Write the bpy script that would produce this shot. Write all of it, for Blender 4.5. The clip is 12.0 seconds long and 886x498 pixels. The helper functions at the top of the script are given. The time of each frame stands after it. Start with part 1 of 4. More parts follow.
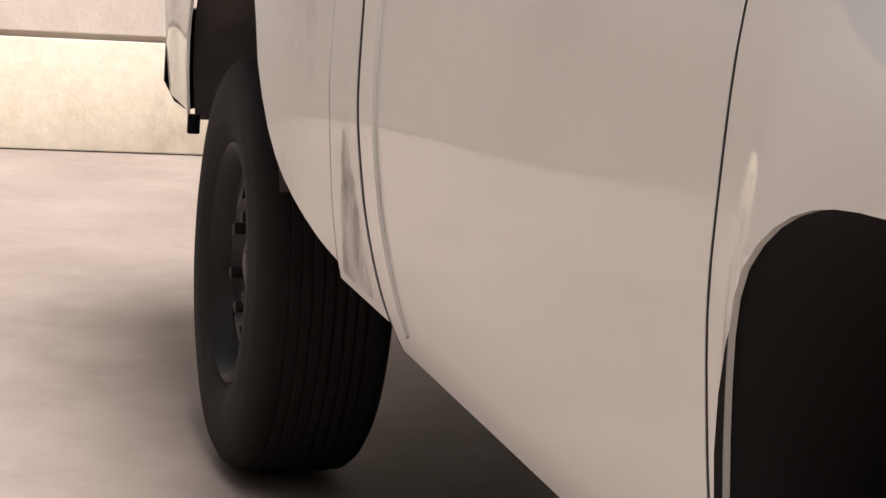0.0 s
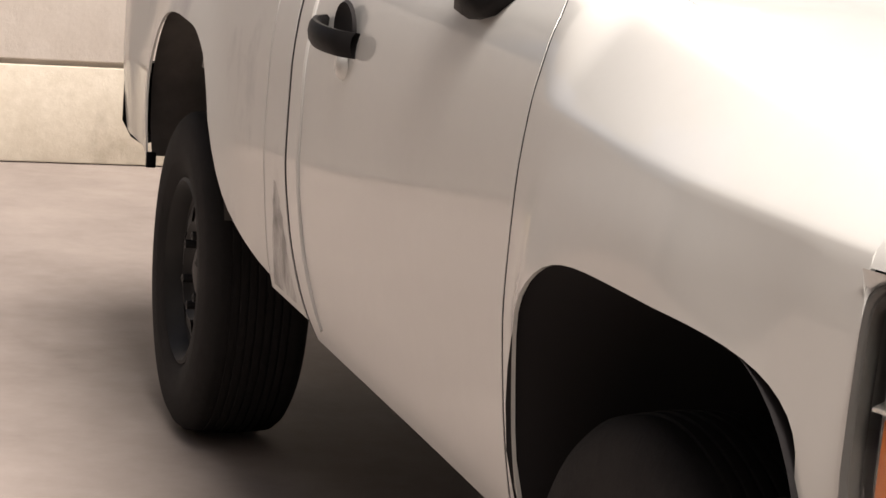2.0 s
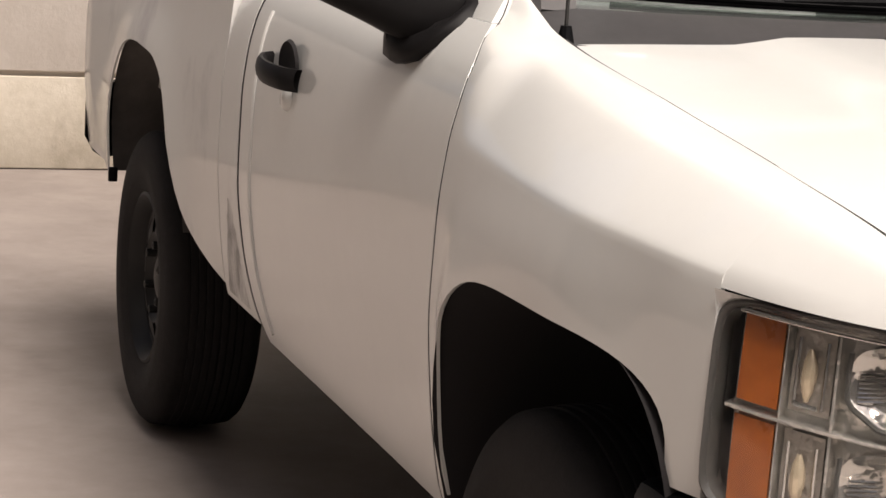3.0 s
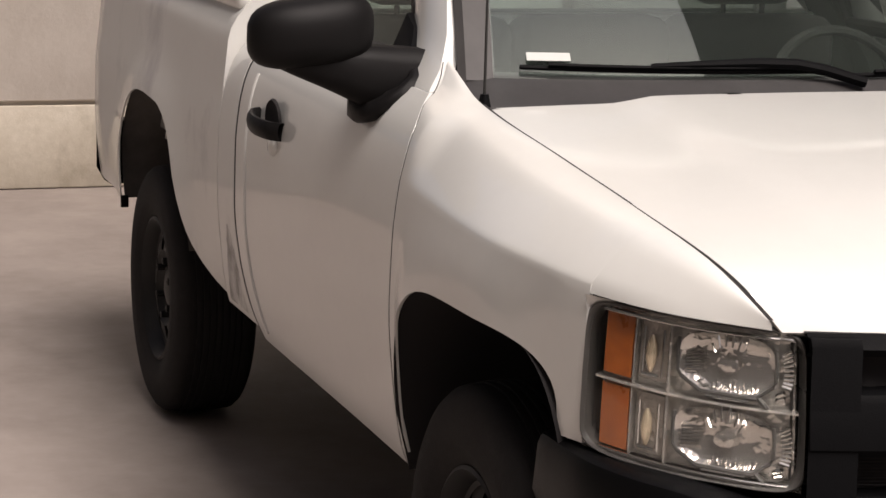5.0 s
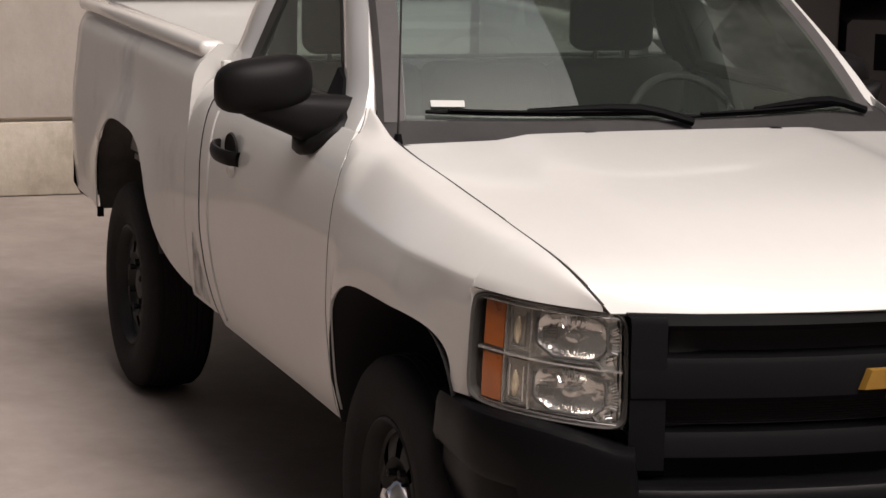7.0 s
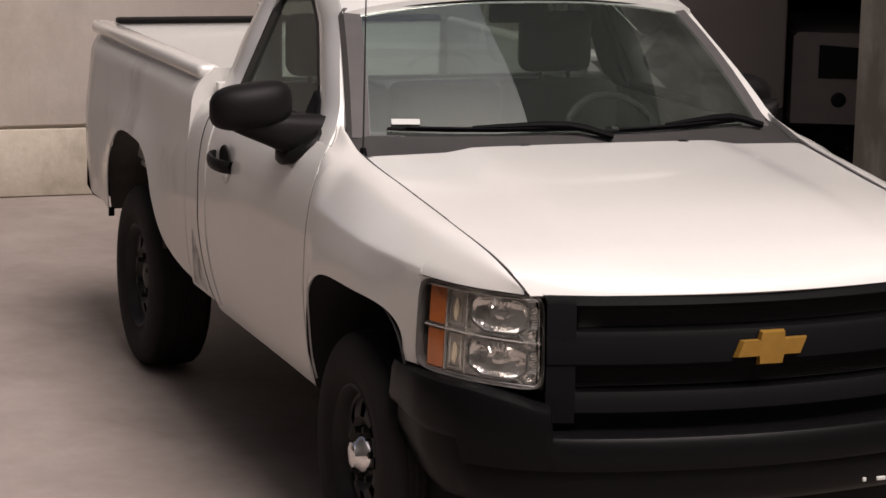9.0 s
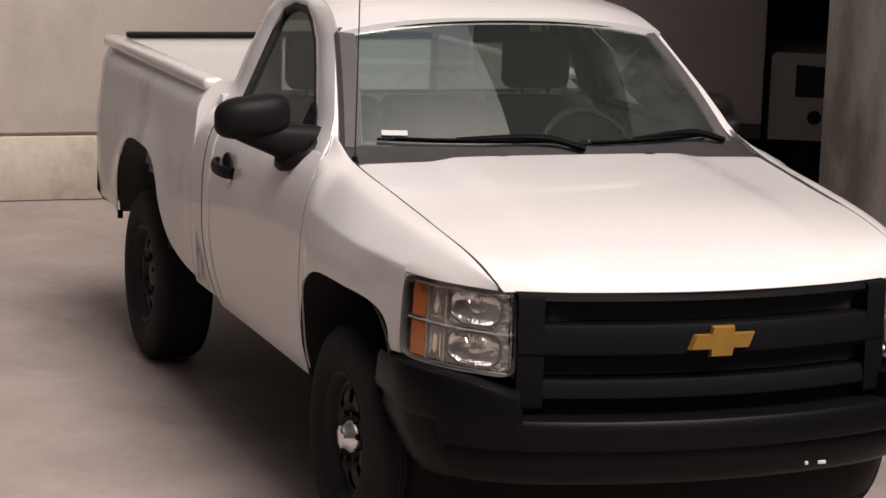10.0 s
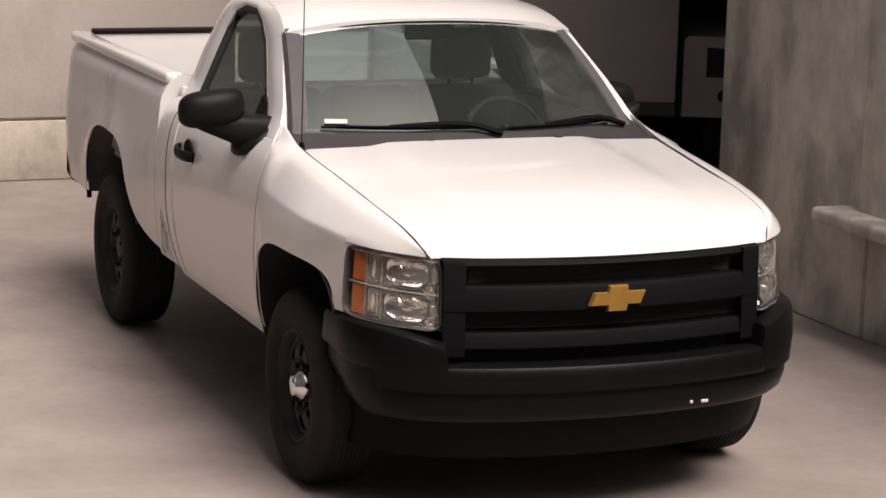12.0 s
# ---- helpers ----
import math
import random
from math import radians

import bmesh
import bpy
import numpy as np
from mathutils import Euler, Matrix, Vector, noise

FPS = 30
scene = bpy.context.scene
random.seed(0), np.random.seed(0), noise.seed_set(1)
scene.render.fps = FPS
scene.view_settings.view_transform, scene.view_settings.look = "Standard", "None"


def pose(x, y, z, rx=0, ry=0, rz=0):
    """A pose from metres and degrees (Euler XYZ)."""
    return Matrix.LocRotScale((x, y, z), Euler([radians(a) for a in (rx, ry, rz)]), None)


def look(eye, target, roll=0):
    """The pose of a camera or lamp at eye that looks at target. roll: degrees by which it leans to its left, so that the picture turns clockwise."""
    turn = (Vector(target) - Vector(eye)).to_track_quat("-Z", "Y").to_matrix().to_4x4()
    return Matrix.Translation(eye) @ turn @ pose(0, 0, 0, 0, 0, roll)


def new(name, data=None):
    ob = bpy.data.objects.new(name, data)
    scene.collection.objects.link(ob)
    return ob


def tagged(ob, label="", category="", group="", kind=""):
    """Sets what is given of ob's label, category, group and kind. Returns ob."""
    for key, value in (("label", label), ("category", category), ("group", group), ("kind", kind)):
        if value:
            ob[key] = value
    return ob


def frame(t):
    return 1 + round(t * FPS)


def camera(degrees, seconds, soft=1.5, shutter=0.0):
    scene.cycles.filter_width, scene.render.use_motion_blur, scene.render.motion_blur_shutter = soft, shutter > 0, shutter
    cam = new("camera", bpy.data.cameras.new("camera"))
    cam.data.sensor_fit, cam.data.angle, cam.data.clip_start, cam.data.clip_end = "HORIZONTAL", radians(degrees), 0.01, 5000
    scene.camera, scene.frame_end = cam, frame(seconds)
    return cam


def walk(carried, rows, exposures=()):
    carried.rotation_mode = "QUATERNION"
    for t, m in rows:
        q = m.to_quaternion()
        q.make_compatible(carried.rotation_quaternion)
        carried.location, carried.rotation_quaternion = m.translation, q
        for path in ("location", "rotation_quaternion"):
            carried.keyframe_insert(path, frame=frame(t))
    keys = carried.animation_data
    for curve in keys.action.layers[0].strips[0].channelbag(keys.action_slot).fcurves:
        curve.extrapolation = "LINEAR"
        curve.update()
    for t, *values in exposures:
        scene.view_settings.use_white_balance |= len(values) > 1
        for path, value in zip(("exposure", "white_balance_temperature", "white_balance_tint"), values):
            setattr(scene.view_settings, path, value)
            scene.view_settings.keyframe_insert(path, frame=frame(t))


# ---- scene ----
cam = camera(21, 12.0)
PATH = [
    (0, (1.362, -1.703, 1.162), (-1.500, -0.944, 0.680), 3.94),
    (0.5, (1.529, -1.739, 1.201), (-1.330, -0.972, 0.717), 3.83),
    (1, (1.869, -1.834, 1.288), (-0.978, -1.030, 0.791), 3.78),
    (1.5, (2.311, -1.954, 1.385), (-0.525, -1.111, 0.890), 4.30),
    (2, (2.621, -2.032, 1.446), (-0.207, -1.162, 0.950), 4.30),
    (2.5, (2.855, -2.083, 1.514), (0.042, -1.171, 1.006), 4.01),
    (4.5, (3.976, -2.409, 1.817), (1.173, -1.483, 1.281), 1.63),
    (5, (4.259, -2.480, 1.873), (1.465, -1.529, 1.338), 1.38),
    (5.5, (4.566, -2.563, 1.932), (1.776, -1.600, 1.396), 1.42),
    (6, (4.923, -2.678, 2.011), (2.141, -1.693, 1.469), 1.41),
    (6.5, (5.295, -2.804, 2.090), (2.517, -1.810, 1.548), 1.30),
    (7, (5.678, -2.944, 2.168), (2.914, -1.911, 1.629), 1.40),
    (9, (6.911, -3.250, 2.403), (4.147, -2.220, 1.857), 1.24),
    (9.5, (7.241, -3.335, 2.450), (4.474, -2.309, 1.910), 1.42),
    (10, (7.584, -3.444, 2.491), (4.818, -2.412, 1.961), 1.94),
    (10.5, (7.955, -3.563, 2.553), (5.192, -2.521, 2.020), 1.93),
    (11, (8.352, -3.692, 2.629), (5.597, -2.635, 2.087), 1.86),
    (11.5, (8.687, -3.808, 2.696), (5.941, -2.734, 2.143), 1.56),
    (12, (8.780, -3.862, 2.724), (6.045, -2.764, 2.161), 1.54),
]
EXPOSURES = [(0.0, 0.84, 6530, 13), (1.5, 0.66, 6620, 12), (2.5, 0.38, 6650, 12), (4.5, -0.07, 6600, 14), (7.0, -0.34, 6550, 15), (9.0, -0.40, 6550, 18), (12.0, -0.04, 6600, 19)]
walk(cam, [(t, look(eye, target, roll)) for t, eye, target, roll in PATH], EXPOSURES)

# ---- light: open hazy sky above the yard ----
SUN_UP, SUN_TURN = 60.0, 66.0
world = bpy.data.worlds.new("sky")
scene.world = world
world.use_nodes = True
wn = world.node_tree.nodes
sky = wn.new("ShaderNodeTexSky")
sky.sky_type, sky.sun_disc = "NISHITA", False
sky.sun_elevation, sky.sun_rotation = radians(SUN_UP), radians(SUN_TURN)
sky.air_density, sky.dust_density, sky.ozone_density = 0.8, 9.0, 0.3
world.node_tree.links.new(sky.outputs[0], wn["Background"].inputs[0])
wn["Background"].inputs[1].default_value = 0.106
sun = new("sun", bpy.data.lights.new("sun", "SUN"))
sun.data.energy, sun.data.angle, sun.data.color = 5.4, radians(38), (1.0, 0.95, 0.9)
sun_way = Vector((math.sin(radians(SUN_TURN)) * math.cos(radians(SUN_UP)), math.cos(radians(SUN_TURN)) * math.cos(radians(SUN_UP)), math.sin(radians(SUN_UP))))
sun.matrix_world = look(sun_way * 30, (0, 0, 0))


# ---- materials ----
def material(name, color, rough=0.5, metal=0.0, coat=0.0, spec=0.5):
    m = bpy.data.materials.new(name)
    m.use_nodes = True
    b = m.node_tree.nodes["Principled BSDF"]
    b.inputs["Base Color"].default_value = (*color, 1)
    b.inputs["Roughness"].default_value = rough
    b.inputs["Metallic"].default_value = metal
    b.inputs["Coat Weight"].default_value = coat
    b.inputs["Coat Roughness"].default_value = 0.065
    b.inputs["Coat IOR"].default_value = 1.6
    b.inputs["Specular IOR Level"].default_value = spec
    return m


def noise_node(m, scale, detail=6, rough=0.6, stretch=(1, 1, 1)):
    n, l = m.node_tree.nodes, m.node_tree.links
    co, mp, tx = n.new("ShaderNodeTexCoord"), n.new("ShaderNodeMapping"), n.new("ShaderNodeTexNoise")
    mp.inputs["Scale"].default_value = stretch
    tx.inputs["Scale"].default_value, tx.inputs["Detail"].default_value, tx.inputs["Roughness"].default_value = scale, detail, rough
    l.new(co.outputs["Object"], mp.inputs[0])
    l.new(mp.outputs[0], tx.inputs[0])
    return tx


def vary(m, dark, light, layers, rough=None, bump=0.0, bump_scale=60.0):
    """Base colour from dark to light by several noises: layers of (scale, weight, stretch)."""
    n, l = m.node_tree.nodes, m.node_tree.links
    b = n["Principled BSDF"]
    total = None
    for scale, weight, stretch in layers:
        tx = noise_node(m, scale, 8, 0.62, stretch)
        mu = n.new("ShaderNodeMath")
        mu.operation = "MULTIPLY_ADD"
        mu.inputs[1].default_value = weight
        mu.inputs[2].default_value = -0.5 * weight
        l.new(tx.outputs[0], mu.inputs[0])
        if total is not None:
            ad = n.new("ShaderNodeMath")
            ad.operation = "ADD"
            l.new(total, ad.inputs[0])
            l.new(mu.outputs[0], ad.inputs[1])
            total = ad.outputs[0]
        else:
            total = mu.outputs[0]
    ramp = n.new("ShaderNodeMapRange")
    ramp.inputs["From Min"].default_value, ramp.inputs["From Max"].default_value = -0.5, 0.5
    l.new(total, ramp.inputs["Value"])
    mix = n.new("ShaderNodeMix")
    mix.data_type = "RGBA"
    mix.inputs["A"].default_value, mix.inputs["B"].default_value = (*dark, 1), (*light, 1)
    l.new(ramp.outputs[0], mix.inputs["Factor"])
    l.new(mix.outputs["Result"], b.inputs["Base Color"])
    if rough:
        mr = n.new("ShaderNodeMapRange")
        mr.inputs["From Min"].default_value, mr.inputs["From Max"].default_value = -0.5, 0.5
        mr.inputs["To Min"].default_value, mr.inputs["To Max"].default_value = rough
        l.new(total, mr.inputs["Value"])
        l.new(mr.outputs[0], b.inputs["Roughness"])
    if bump:
        tx, bp = noise_node(m, bump_scale, 6, 0.7), n.new("ShaderNodeBump")
        bp.inputs["Strength"].default_value, bp.inputs["Distance"].default_value = bump, 0.01
        l.new(tx.outputs[0], bp.inputs["Height"])
        l.new(bp.outputs[0], b.inputs["Normal"])
    return m


def glass_material(name, color, rough=0.0, ior=1.45):
    m = material(name, color, rough)
    b = m.node_tree.nodes["Principled BSDF"]
    b.inputs["Transmission Weight"].default_value = 1.0
    b.inputs["IOR"].default_value = ior
    return m


WHITE = vary(material("white_car_paint", (0.8, 0.79, 0.77), 0.4, coat=1.0), (0.56, 0.555, 0.53), (0.63, 0.63, 0.605), [(1.3, 0.8, (1, 1, 1)), (25, 0.35, (1, 1, 1))], rough=(0.55, 0.45))
WORN = vary(material("worn_white_paint", (0.8, 0.79, 0.77), 0.4, coat=0.7), (0.56, 0.555, 0.53), (0.63, 0.63, 0.605), [(1.3, 0.8, (1, 1, 1)), (25, 0.35, (1, 1, 1))], rough=(0.6, 0.45))


def smudge(m, color, scale, low, high, stretch):
    """Grimy patches with ragged edges over the base colour."""
    n, l = m.node_tree.nodes, m.node_tree.links
    b = n["Principled BSDF"]
    tx, ramp, mix = noise_node(m, scale, 7, 0.6, stretch), n.new("ShaderNodeMapRange"), n.new("ShaderNodeMix")
    ramp.inputs["From Min"].default_value, ramp.inputs["From Max"].default_value = low, high
    mix.data_type = "RGBA"
    l.new(tx.outputs[0], ramp.inputs["Value"])
    l.new(ramp.outputs[0], mix.inputs["Factor"])
    l.new(b.inputs["Base Color"].links[0].from_socket, mix.inputs["A"])
    mix.inputs["B"].default_value = (*color, 1)
    l.new(mix.outputs["Result"], b.inputs["Base Color"])
    return m


MUD = vary(material("dried_mud_film", (0.3, 0.28, 0.27), 0.9, spec=0.2), (0.24, 0.225, 0.22), (0.44, 0.42, 0.41), [(9, 1.0, (1, 1, 0.4)), (60, 0.6, (1, 1, 1))])
mud_noise = noise_node(MUD, 14, 5, 0.6, (1, 1, 0.5))
mud_edge = MUD.node_tree.nodes.new("ShaderNodeMapRange")
for socket, amount in (("From Min", 0.40), ("From Max", 0.66), ("To Max", 0.5)):
    mud_edge.inputs[socket].default_value = amount
MUD.node_tree.links.new(mud_noise.outputs[0], mud_edge.inputs["Value"])
MUD.node_tree.links.new(mud_edge.outputs[0], MUD.node_tree.nodes["Principled BSDF"].inputs["Alpha"])
smudge(WORN, (0.42, 0.40, 0.41), 2.6, 0.56, 0.70, (1, 1, 0.7))
BLACK = vary(material("black_textured_plastic", (0.012, 0.012, 0.013), 0.5, spec=0.055), (0.0025, 0.0025, 0.0028), (0.0052, 0.0052, 0.0058), [(3, 0.8, (1, 1, 1)), (90, 0.4, (1, 1, 1))], rough=(0.6, 0.45), bump=0.15, bump_scale=350)
BUMPER = vary(material("worn_bumper_plastic", (0.012, 0.012, 0.013), 0.4, spec=0.11), (0.0022, 0.0022, 0.0024), (0.0046, 0.0045, 0.0049), [(3, 0.8, (1, 1, 1)), (90, 0.4, (1, 1, 1))], rough=(0.36, 0.26), bump=0.1, bump_scale=300)
SATIN = vary(material("satin_black_plastic", (0.012, 0.0115, 0.0115), 0.5, spec=0.12), (0.0045, 0.0041, 0.0042), (0.0085, 0.0078, 0.008), [(4, 0.8, (1, 1, 1)), (90, 0.4, (1, 1, 1))], rough=(0.55, 0.42), bump=0.12, bump_scale=350)
DARK = material("dark_underbody", (0.022, 0.02, 0.0205), 0.85, spec=0.2)
DUSTY = vary(material("dusty_wheelhouse", (0.07, 0.065, 0.06), 0.9, spec=0.2), (0.035, 0.032, 0.03), (0.12, 0.108, 0.1), [(3, 1.0, (1, 1, 1)), (18, 0.6, (1, 1, 1))])
SEAM = material("dark_seam_rubber", (0.012, 0.011, 0.01), 0.8)
RUBBER = vary(material("tyre_rubber", (0.02, 0.019, 0.019), 0.75, spec=0.15), (0.010, 0.009, 0.009), (0.022, 0.020, 0.0195), [(5, 0.9, (1, 1, 1)), (60, 0.4, (1, 1, 1))], rough=(0.85, 0.65), bump=0.3, bump_scale=160)
STEEL = vary(material("grey_wheel_steel", (0.1, 0.1, 0.1), 0.5, 0.6), (0.009, 0.0085, 0.0085), (0.026, 0.025, 0.0245), [(8, 0.9, (1, 1, 1))], rough=(0.6, 0.4))
CHROME = material("chrome", (0.75, 0.74, 0.72), 0.12, 1.0)
def wavy(m, scale, strength):
    n, l = m.node_tree.nodes, m.node_tree.links
    tx, bp = noise_node(m, scale, 2, 0.5), n.new("ShaderNodeBump")
    bp.inputs["Strength"].default_value, bp.inputs["Distance"].default_value = strength, 0.01
    l.new(tx.outputs[0], bp.inputs["Height"])
    l.new(bp.outputs[0], n["Principled BSDF"].inputs["Normal"])
    return m


REFLECTOR = wavy(material("lamp_reflector", (0.62, 0.595, 0.56), 0.24, 0.75), 34, 0.6)
MIRROR = wavy(material("lamp_bowl_mirror", (0.62, 0.595, 0.565), 0.12, 0.9), 30, 0.6)
PARK = wavy(material("pale_park_reflector", (0.36, 0.325, 0.29), 0.3, 0.3, coat=0.6), 60, 0.8)
BEZEL = material("grey_lamp_bezel", (0.055, 0.052, 0.048), 0.35)
LENS = glass_material("clear_lamp_lens", (0.97, 0.97, 0.96), 0.02, 1.25)
BULB = material("pale_bulb_glass", (0.55, 0.45, 0.32), 0.12, 0.5, coat=0.8)
AMBER = vary(material("amber_plastic", (0.48, 0.12, 0.012), 0.25, coat=0.4), (0.17, 0.038, 0.006), (0.46, 0.12, 0.014), [(14, 1.2, (1, 1, 1)), (60, 0.5, (1, 1, 1))], rough=(0.2, 0.4))
GOLD = vary(material("gold_emblem", (0.42, 0.24, 0.04), 0.35, 0.35), (0.2, 0.105, 0.016), (0.34, 0.19, 0.035), [(20, 1.0, (1, 1, 1))], rough=(0.3, 0.45))
GLASS = glass_material("tinted_car_glass", (0.62, 0.71, 0.65))
GLASS.node_tree.nodes["Principled BSDF"].inputs["Specular Tint"].default_value = (0.93, 1.0, 0.94, 1)
GLASS.node_tree.nodes["Principled BSDF"].inputs["IOR"].default_value = 2.1
GLASS.node_tree.nodes["Principled BSDF"].inputs["Transmission Weight"].default_value = 0.989
CLOTH = vary(material("grey_seat_cloth", (0.1, 0.1, 0.1), 0.9), (0.018, 0.017, 0.016), (0.042, 0.04, 0.038), [(6, 0.7, (1, 1, 1))])
COWL = vary(material("weathered_grey_plastic", (0.05, 0.047, 0.046), 0.6), (0.014, 0.013, 0.013), (0.04, 0.037, 0.037), [(9, 1.0, (1, 1, 1)), (60, 0.5, (1, 1, 1))])
TRIM = vary(material("dull_grey_trim", (0.06, 0.057, 0.056), 0.6, spec=0.3), (0.045, 0.042, 0.042), (0.085, 0.08, 0.078), [(9, 1.0, (1, 1, 1))], rough=(0.65, 0.5))
DASH = material("dark_dashboard_plastic", (0.03, 0.029, 0.028), 0.9, spec=0.2)
PAPER = material("white_paper", (0.46, 0.47, 0.45), 0.7)
CONCRETE = vary(material("cast_concrete", (0.4, 0.37, 0.34), 0.85), (0.30, 0.284, 0.248), (0.80, 0.77, 0.70), [(0.55, 1.7, (1, 1, 0.8)), (2.4, 1.6, (1, 1, 0.5)), (9, 0.35, (1, 1, 1))], rough=(0.9, 0.75), bump=0.25, bump_scale=25)
PALE = vary(material("pale_cast_concrete", (0.5, 0.46, 0.42), 0.85), (0.50, 0.447, 0.394), (0.68, 0.63, 0.575), [(0.45, 0.9, (1, 1, 0.6)), (2.2, 0.5, (1, 1, 0.5)), (14, 0.3, (1, 1, 1))], rough=(0.9, 0.75), bump=0.25, bump_scale=25)
OCHRE = vary(material("ochre_stained_concrete", (0.5, 0.43, 0.33), 0.9), (0.35, 0.298, 0.222), (0.67, 0.615, 0.525), [(0.9, 1.0, (1, 1, 0.7)), (4, 0.7, (1, 1, 1)), (16, 0.4, (1, 1, 1))], rough=(0.95, 0.8), bump=0.3, bump_scale=25)
FLOOR = vary(material("yard_concrete", (0.45, 0.42, 0.39), 0.7), (0.15, 0.125, 0.111), (0.32, 0.276, 0.249), [(0.35, 1.0, (1, 1, 1)), (1.6, 1.1, (1, 1, 1)), (12, 0.3, (1, 1, 1))], rough=(0.75, 0.5), bump=0.12, bump_scale=40)
smudge(PALE, (0.40, 0.35, 0.30), 0.8, 0.50, 0.70, (1, 1, 0.7))
smudge(FLOOR, (0.113, 0.099, 0.088), 0.8, 0.58, 0.78, (1, 1, 1))
smudge(OCHRE, (0.26, 0.22, 0.17), 1.7, 0.55, 0.72, (1, 1, 0.8))
smudge(CONCRETE, (0.22, 0.208, 0.18), 1.3, 0.46, 0.62, (1, 1, 0.55))
SHADE_PAINT = vary(material("dull_box_paint", (0.55, 0.52, 0.49), 0.6), (0.36, 0.332, 0.312), (0.48, 0.445, 0.418), [(1.2, 1.0, (1, 1, 1)), (9, 0.3, (1, 1, 1))])
CAB_PAINT = vary(material("grimy_cab_paint", (0.34, 0.32, 0.3), 0.6), (0.27, 0.25, 0.236), (0.36, 0.335, 0.318), [(1.5, 1.0, (1, 1, 1)), (9, 0.4, (1, 1, 1))])
# grey of the added low wall, set by how the door reflects it
LOW_WALL_TONE = vary(material("low_wall_tone", (0.15, 0.14, 0.13), 0.85), (0.17, 0.157, 0.146), (0.28, 0.26, 0.242), [(0.6, 1.0, (1, 1, 1)), (5, 0.4, (1, 1, 1))])
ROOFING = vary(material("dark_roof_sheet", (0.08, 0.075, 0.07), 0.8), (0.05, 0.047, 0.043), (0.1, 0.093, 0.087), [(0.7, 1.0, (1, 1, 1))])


# ---- mesh helpers ----
def part(name, bm, mat, parent=None, label="", sharp=35):
    me = bpy.data.meshes.new(name)
    bm.normal_update()
    bm.to_mesh(me)
    bm.free()
    for p in me.polygons:
        p.use_smooth = True
    me.set_sharp_from_angle(angle=radians(sharp))
    me.materials.append(mat)
    ob = new(name, me)
    ob.parent = parent
    if label:
        ob["label"] = label
    return ob


def thing(name, label, category, group="", kind=""):
    return tagged(new(name), label, category, group, kind)


def sheet(bm, rows, closed=False):
    vs = [[bm.verts.new(p) for p in r] for r in rows]
    for a, b in zip(vs, vs[1:]):
        for i in range(len(a) - (0 if closed else 1)):
            j = (i + 1) % len(a)
            bm.faces.new((a[i], a[j], b[j], b[i]))
    return vs


def hem(bm, offset):
    """Turn every open edge of a sheet inwards by offset, a vector or a function of the place."""
    edges = [e for e in bm.edges if e.is_boundary]
    made = bmesh.ops.extrude_edge_only(bm, edges=edges)
    for v in (g for g in made["geom"] if isinstance(g, bmesh.types.BMVert)):
        v.co += offset(v.co) if callable(offset) else Vector(offset)


def box(bm, x0, y0, z0, x1, y1, z1, bevel=0.0, segments=2):
    made = bmesh.ops.create_cube(bm, size=1)["verts"]
    for v in made:
        v.co = Vector(((x0 + x1) / 2 + v.co.x * (x1 - x0), (y0 + y1) / 2 + v.co.y * (y1 - y0), (z0 + z1) / 2 + v.co.z * (z1 - z0)))
    if bevel:
        edges = list({e for v in made for e in v.link_edges})
        bmesh.ops.bevel(bm, geom=edges, offset=bevel, segments=segments, affect="EDGES", profile=0.5)


def boxed(name, mat, parent, dims, bevel=0.01, label="", segments=2):
    bm = bmesh.new()
    box(bm, *dims, bevel, segments)
    return part(name, bm, mat, parent, label)


def tube(bm, points, radius, sides=8, closed=False):
    rows = []
    n = len(points)
    for i, p in enumerate(points):
        p = Vector(p)
        a = Vector(points[(i - 1) % n if closed else max(i - 1, 0)])
        b = Vector(points[(i + 1) % n if closed else min(i + 1, n - 1)])
        way = (b - a).normalized()
        side = way.cross(Vector((0, 0, 1)) if abs(way.z) < 0.9 else Vector((1, 0, 0))).normalized()
        up = side.cross(way)
        r = radius[i] if isinstance(radius, (list, tuple)) else radius
        rows.append([p + (side * math.cos(2 * math.pi * k / sides) + up * math.sin(2 * math.pi * k / sides)) * r for k in range(sides)])
    if closed:
        rows.append(rows[0])
    vs = sheet(bm, rows, True)
    if not closed:
        bm.faces.new(vs[0])
        bm.faces.new(list(reversed(vs[-1])))
    else:
        bmesh.ops.remove_doubles(bm, verts=bm.verts, dist=1e-5)


def lathe(bm, profile, centre, sides=48, skip=None):
    """Turn a profile of (radius, y) about the y axis through centre. skip(ring, segment) leaves a face out."""
    c = Vector(centre)
    vs = []
    for r, y in profile:
        vs.append([bm.verts.new(c + Vector((r * math.cos(2 * math.pi * k / sides), y, r * math.sin(2 * math.pi * k / sides)))) for k in range(sides)])
    for i, (a, b) in enumerate(zip(vs, vs[1:])):
        for k in range(sides):
            if not (skip and skip(i, k)):
                bm.faces.new((a[k], a[(k + 1) % sides], b[(k + 1) % sides], b[k]))


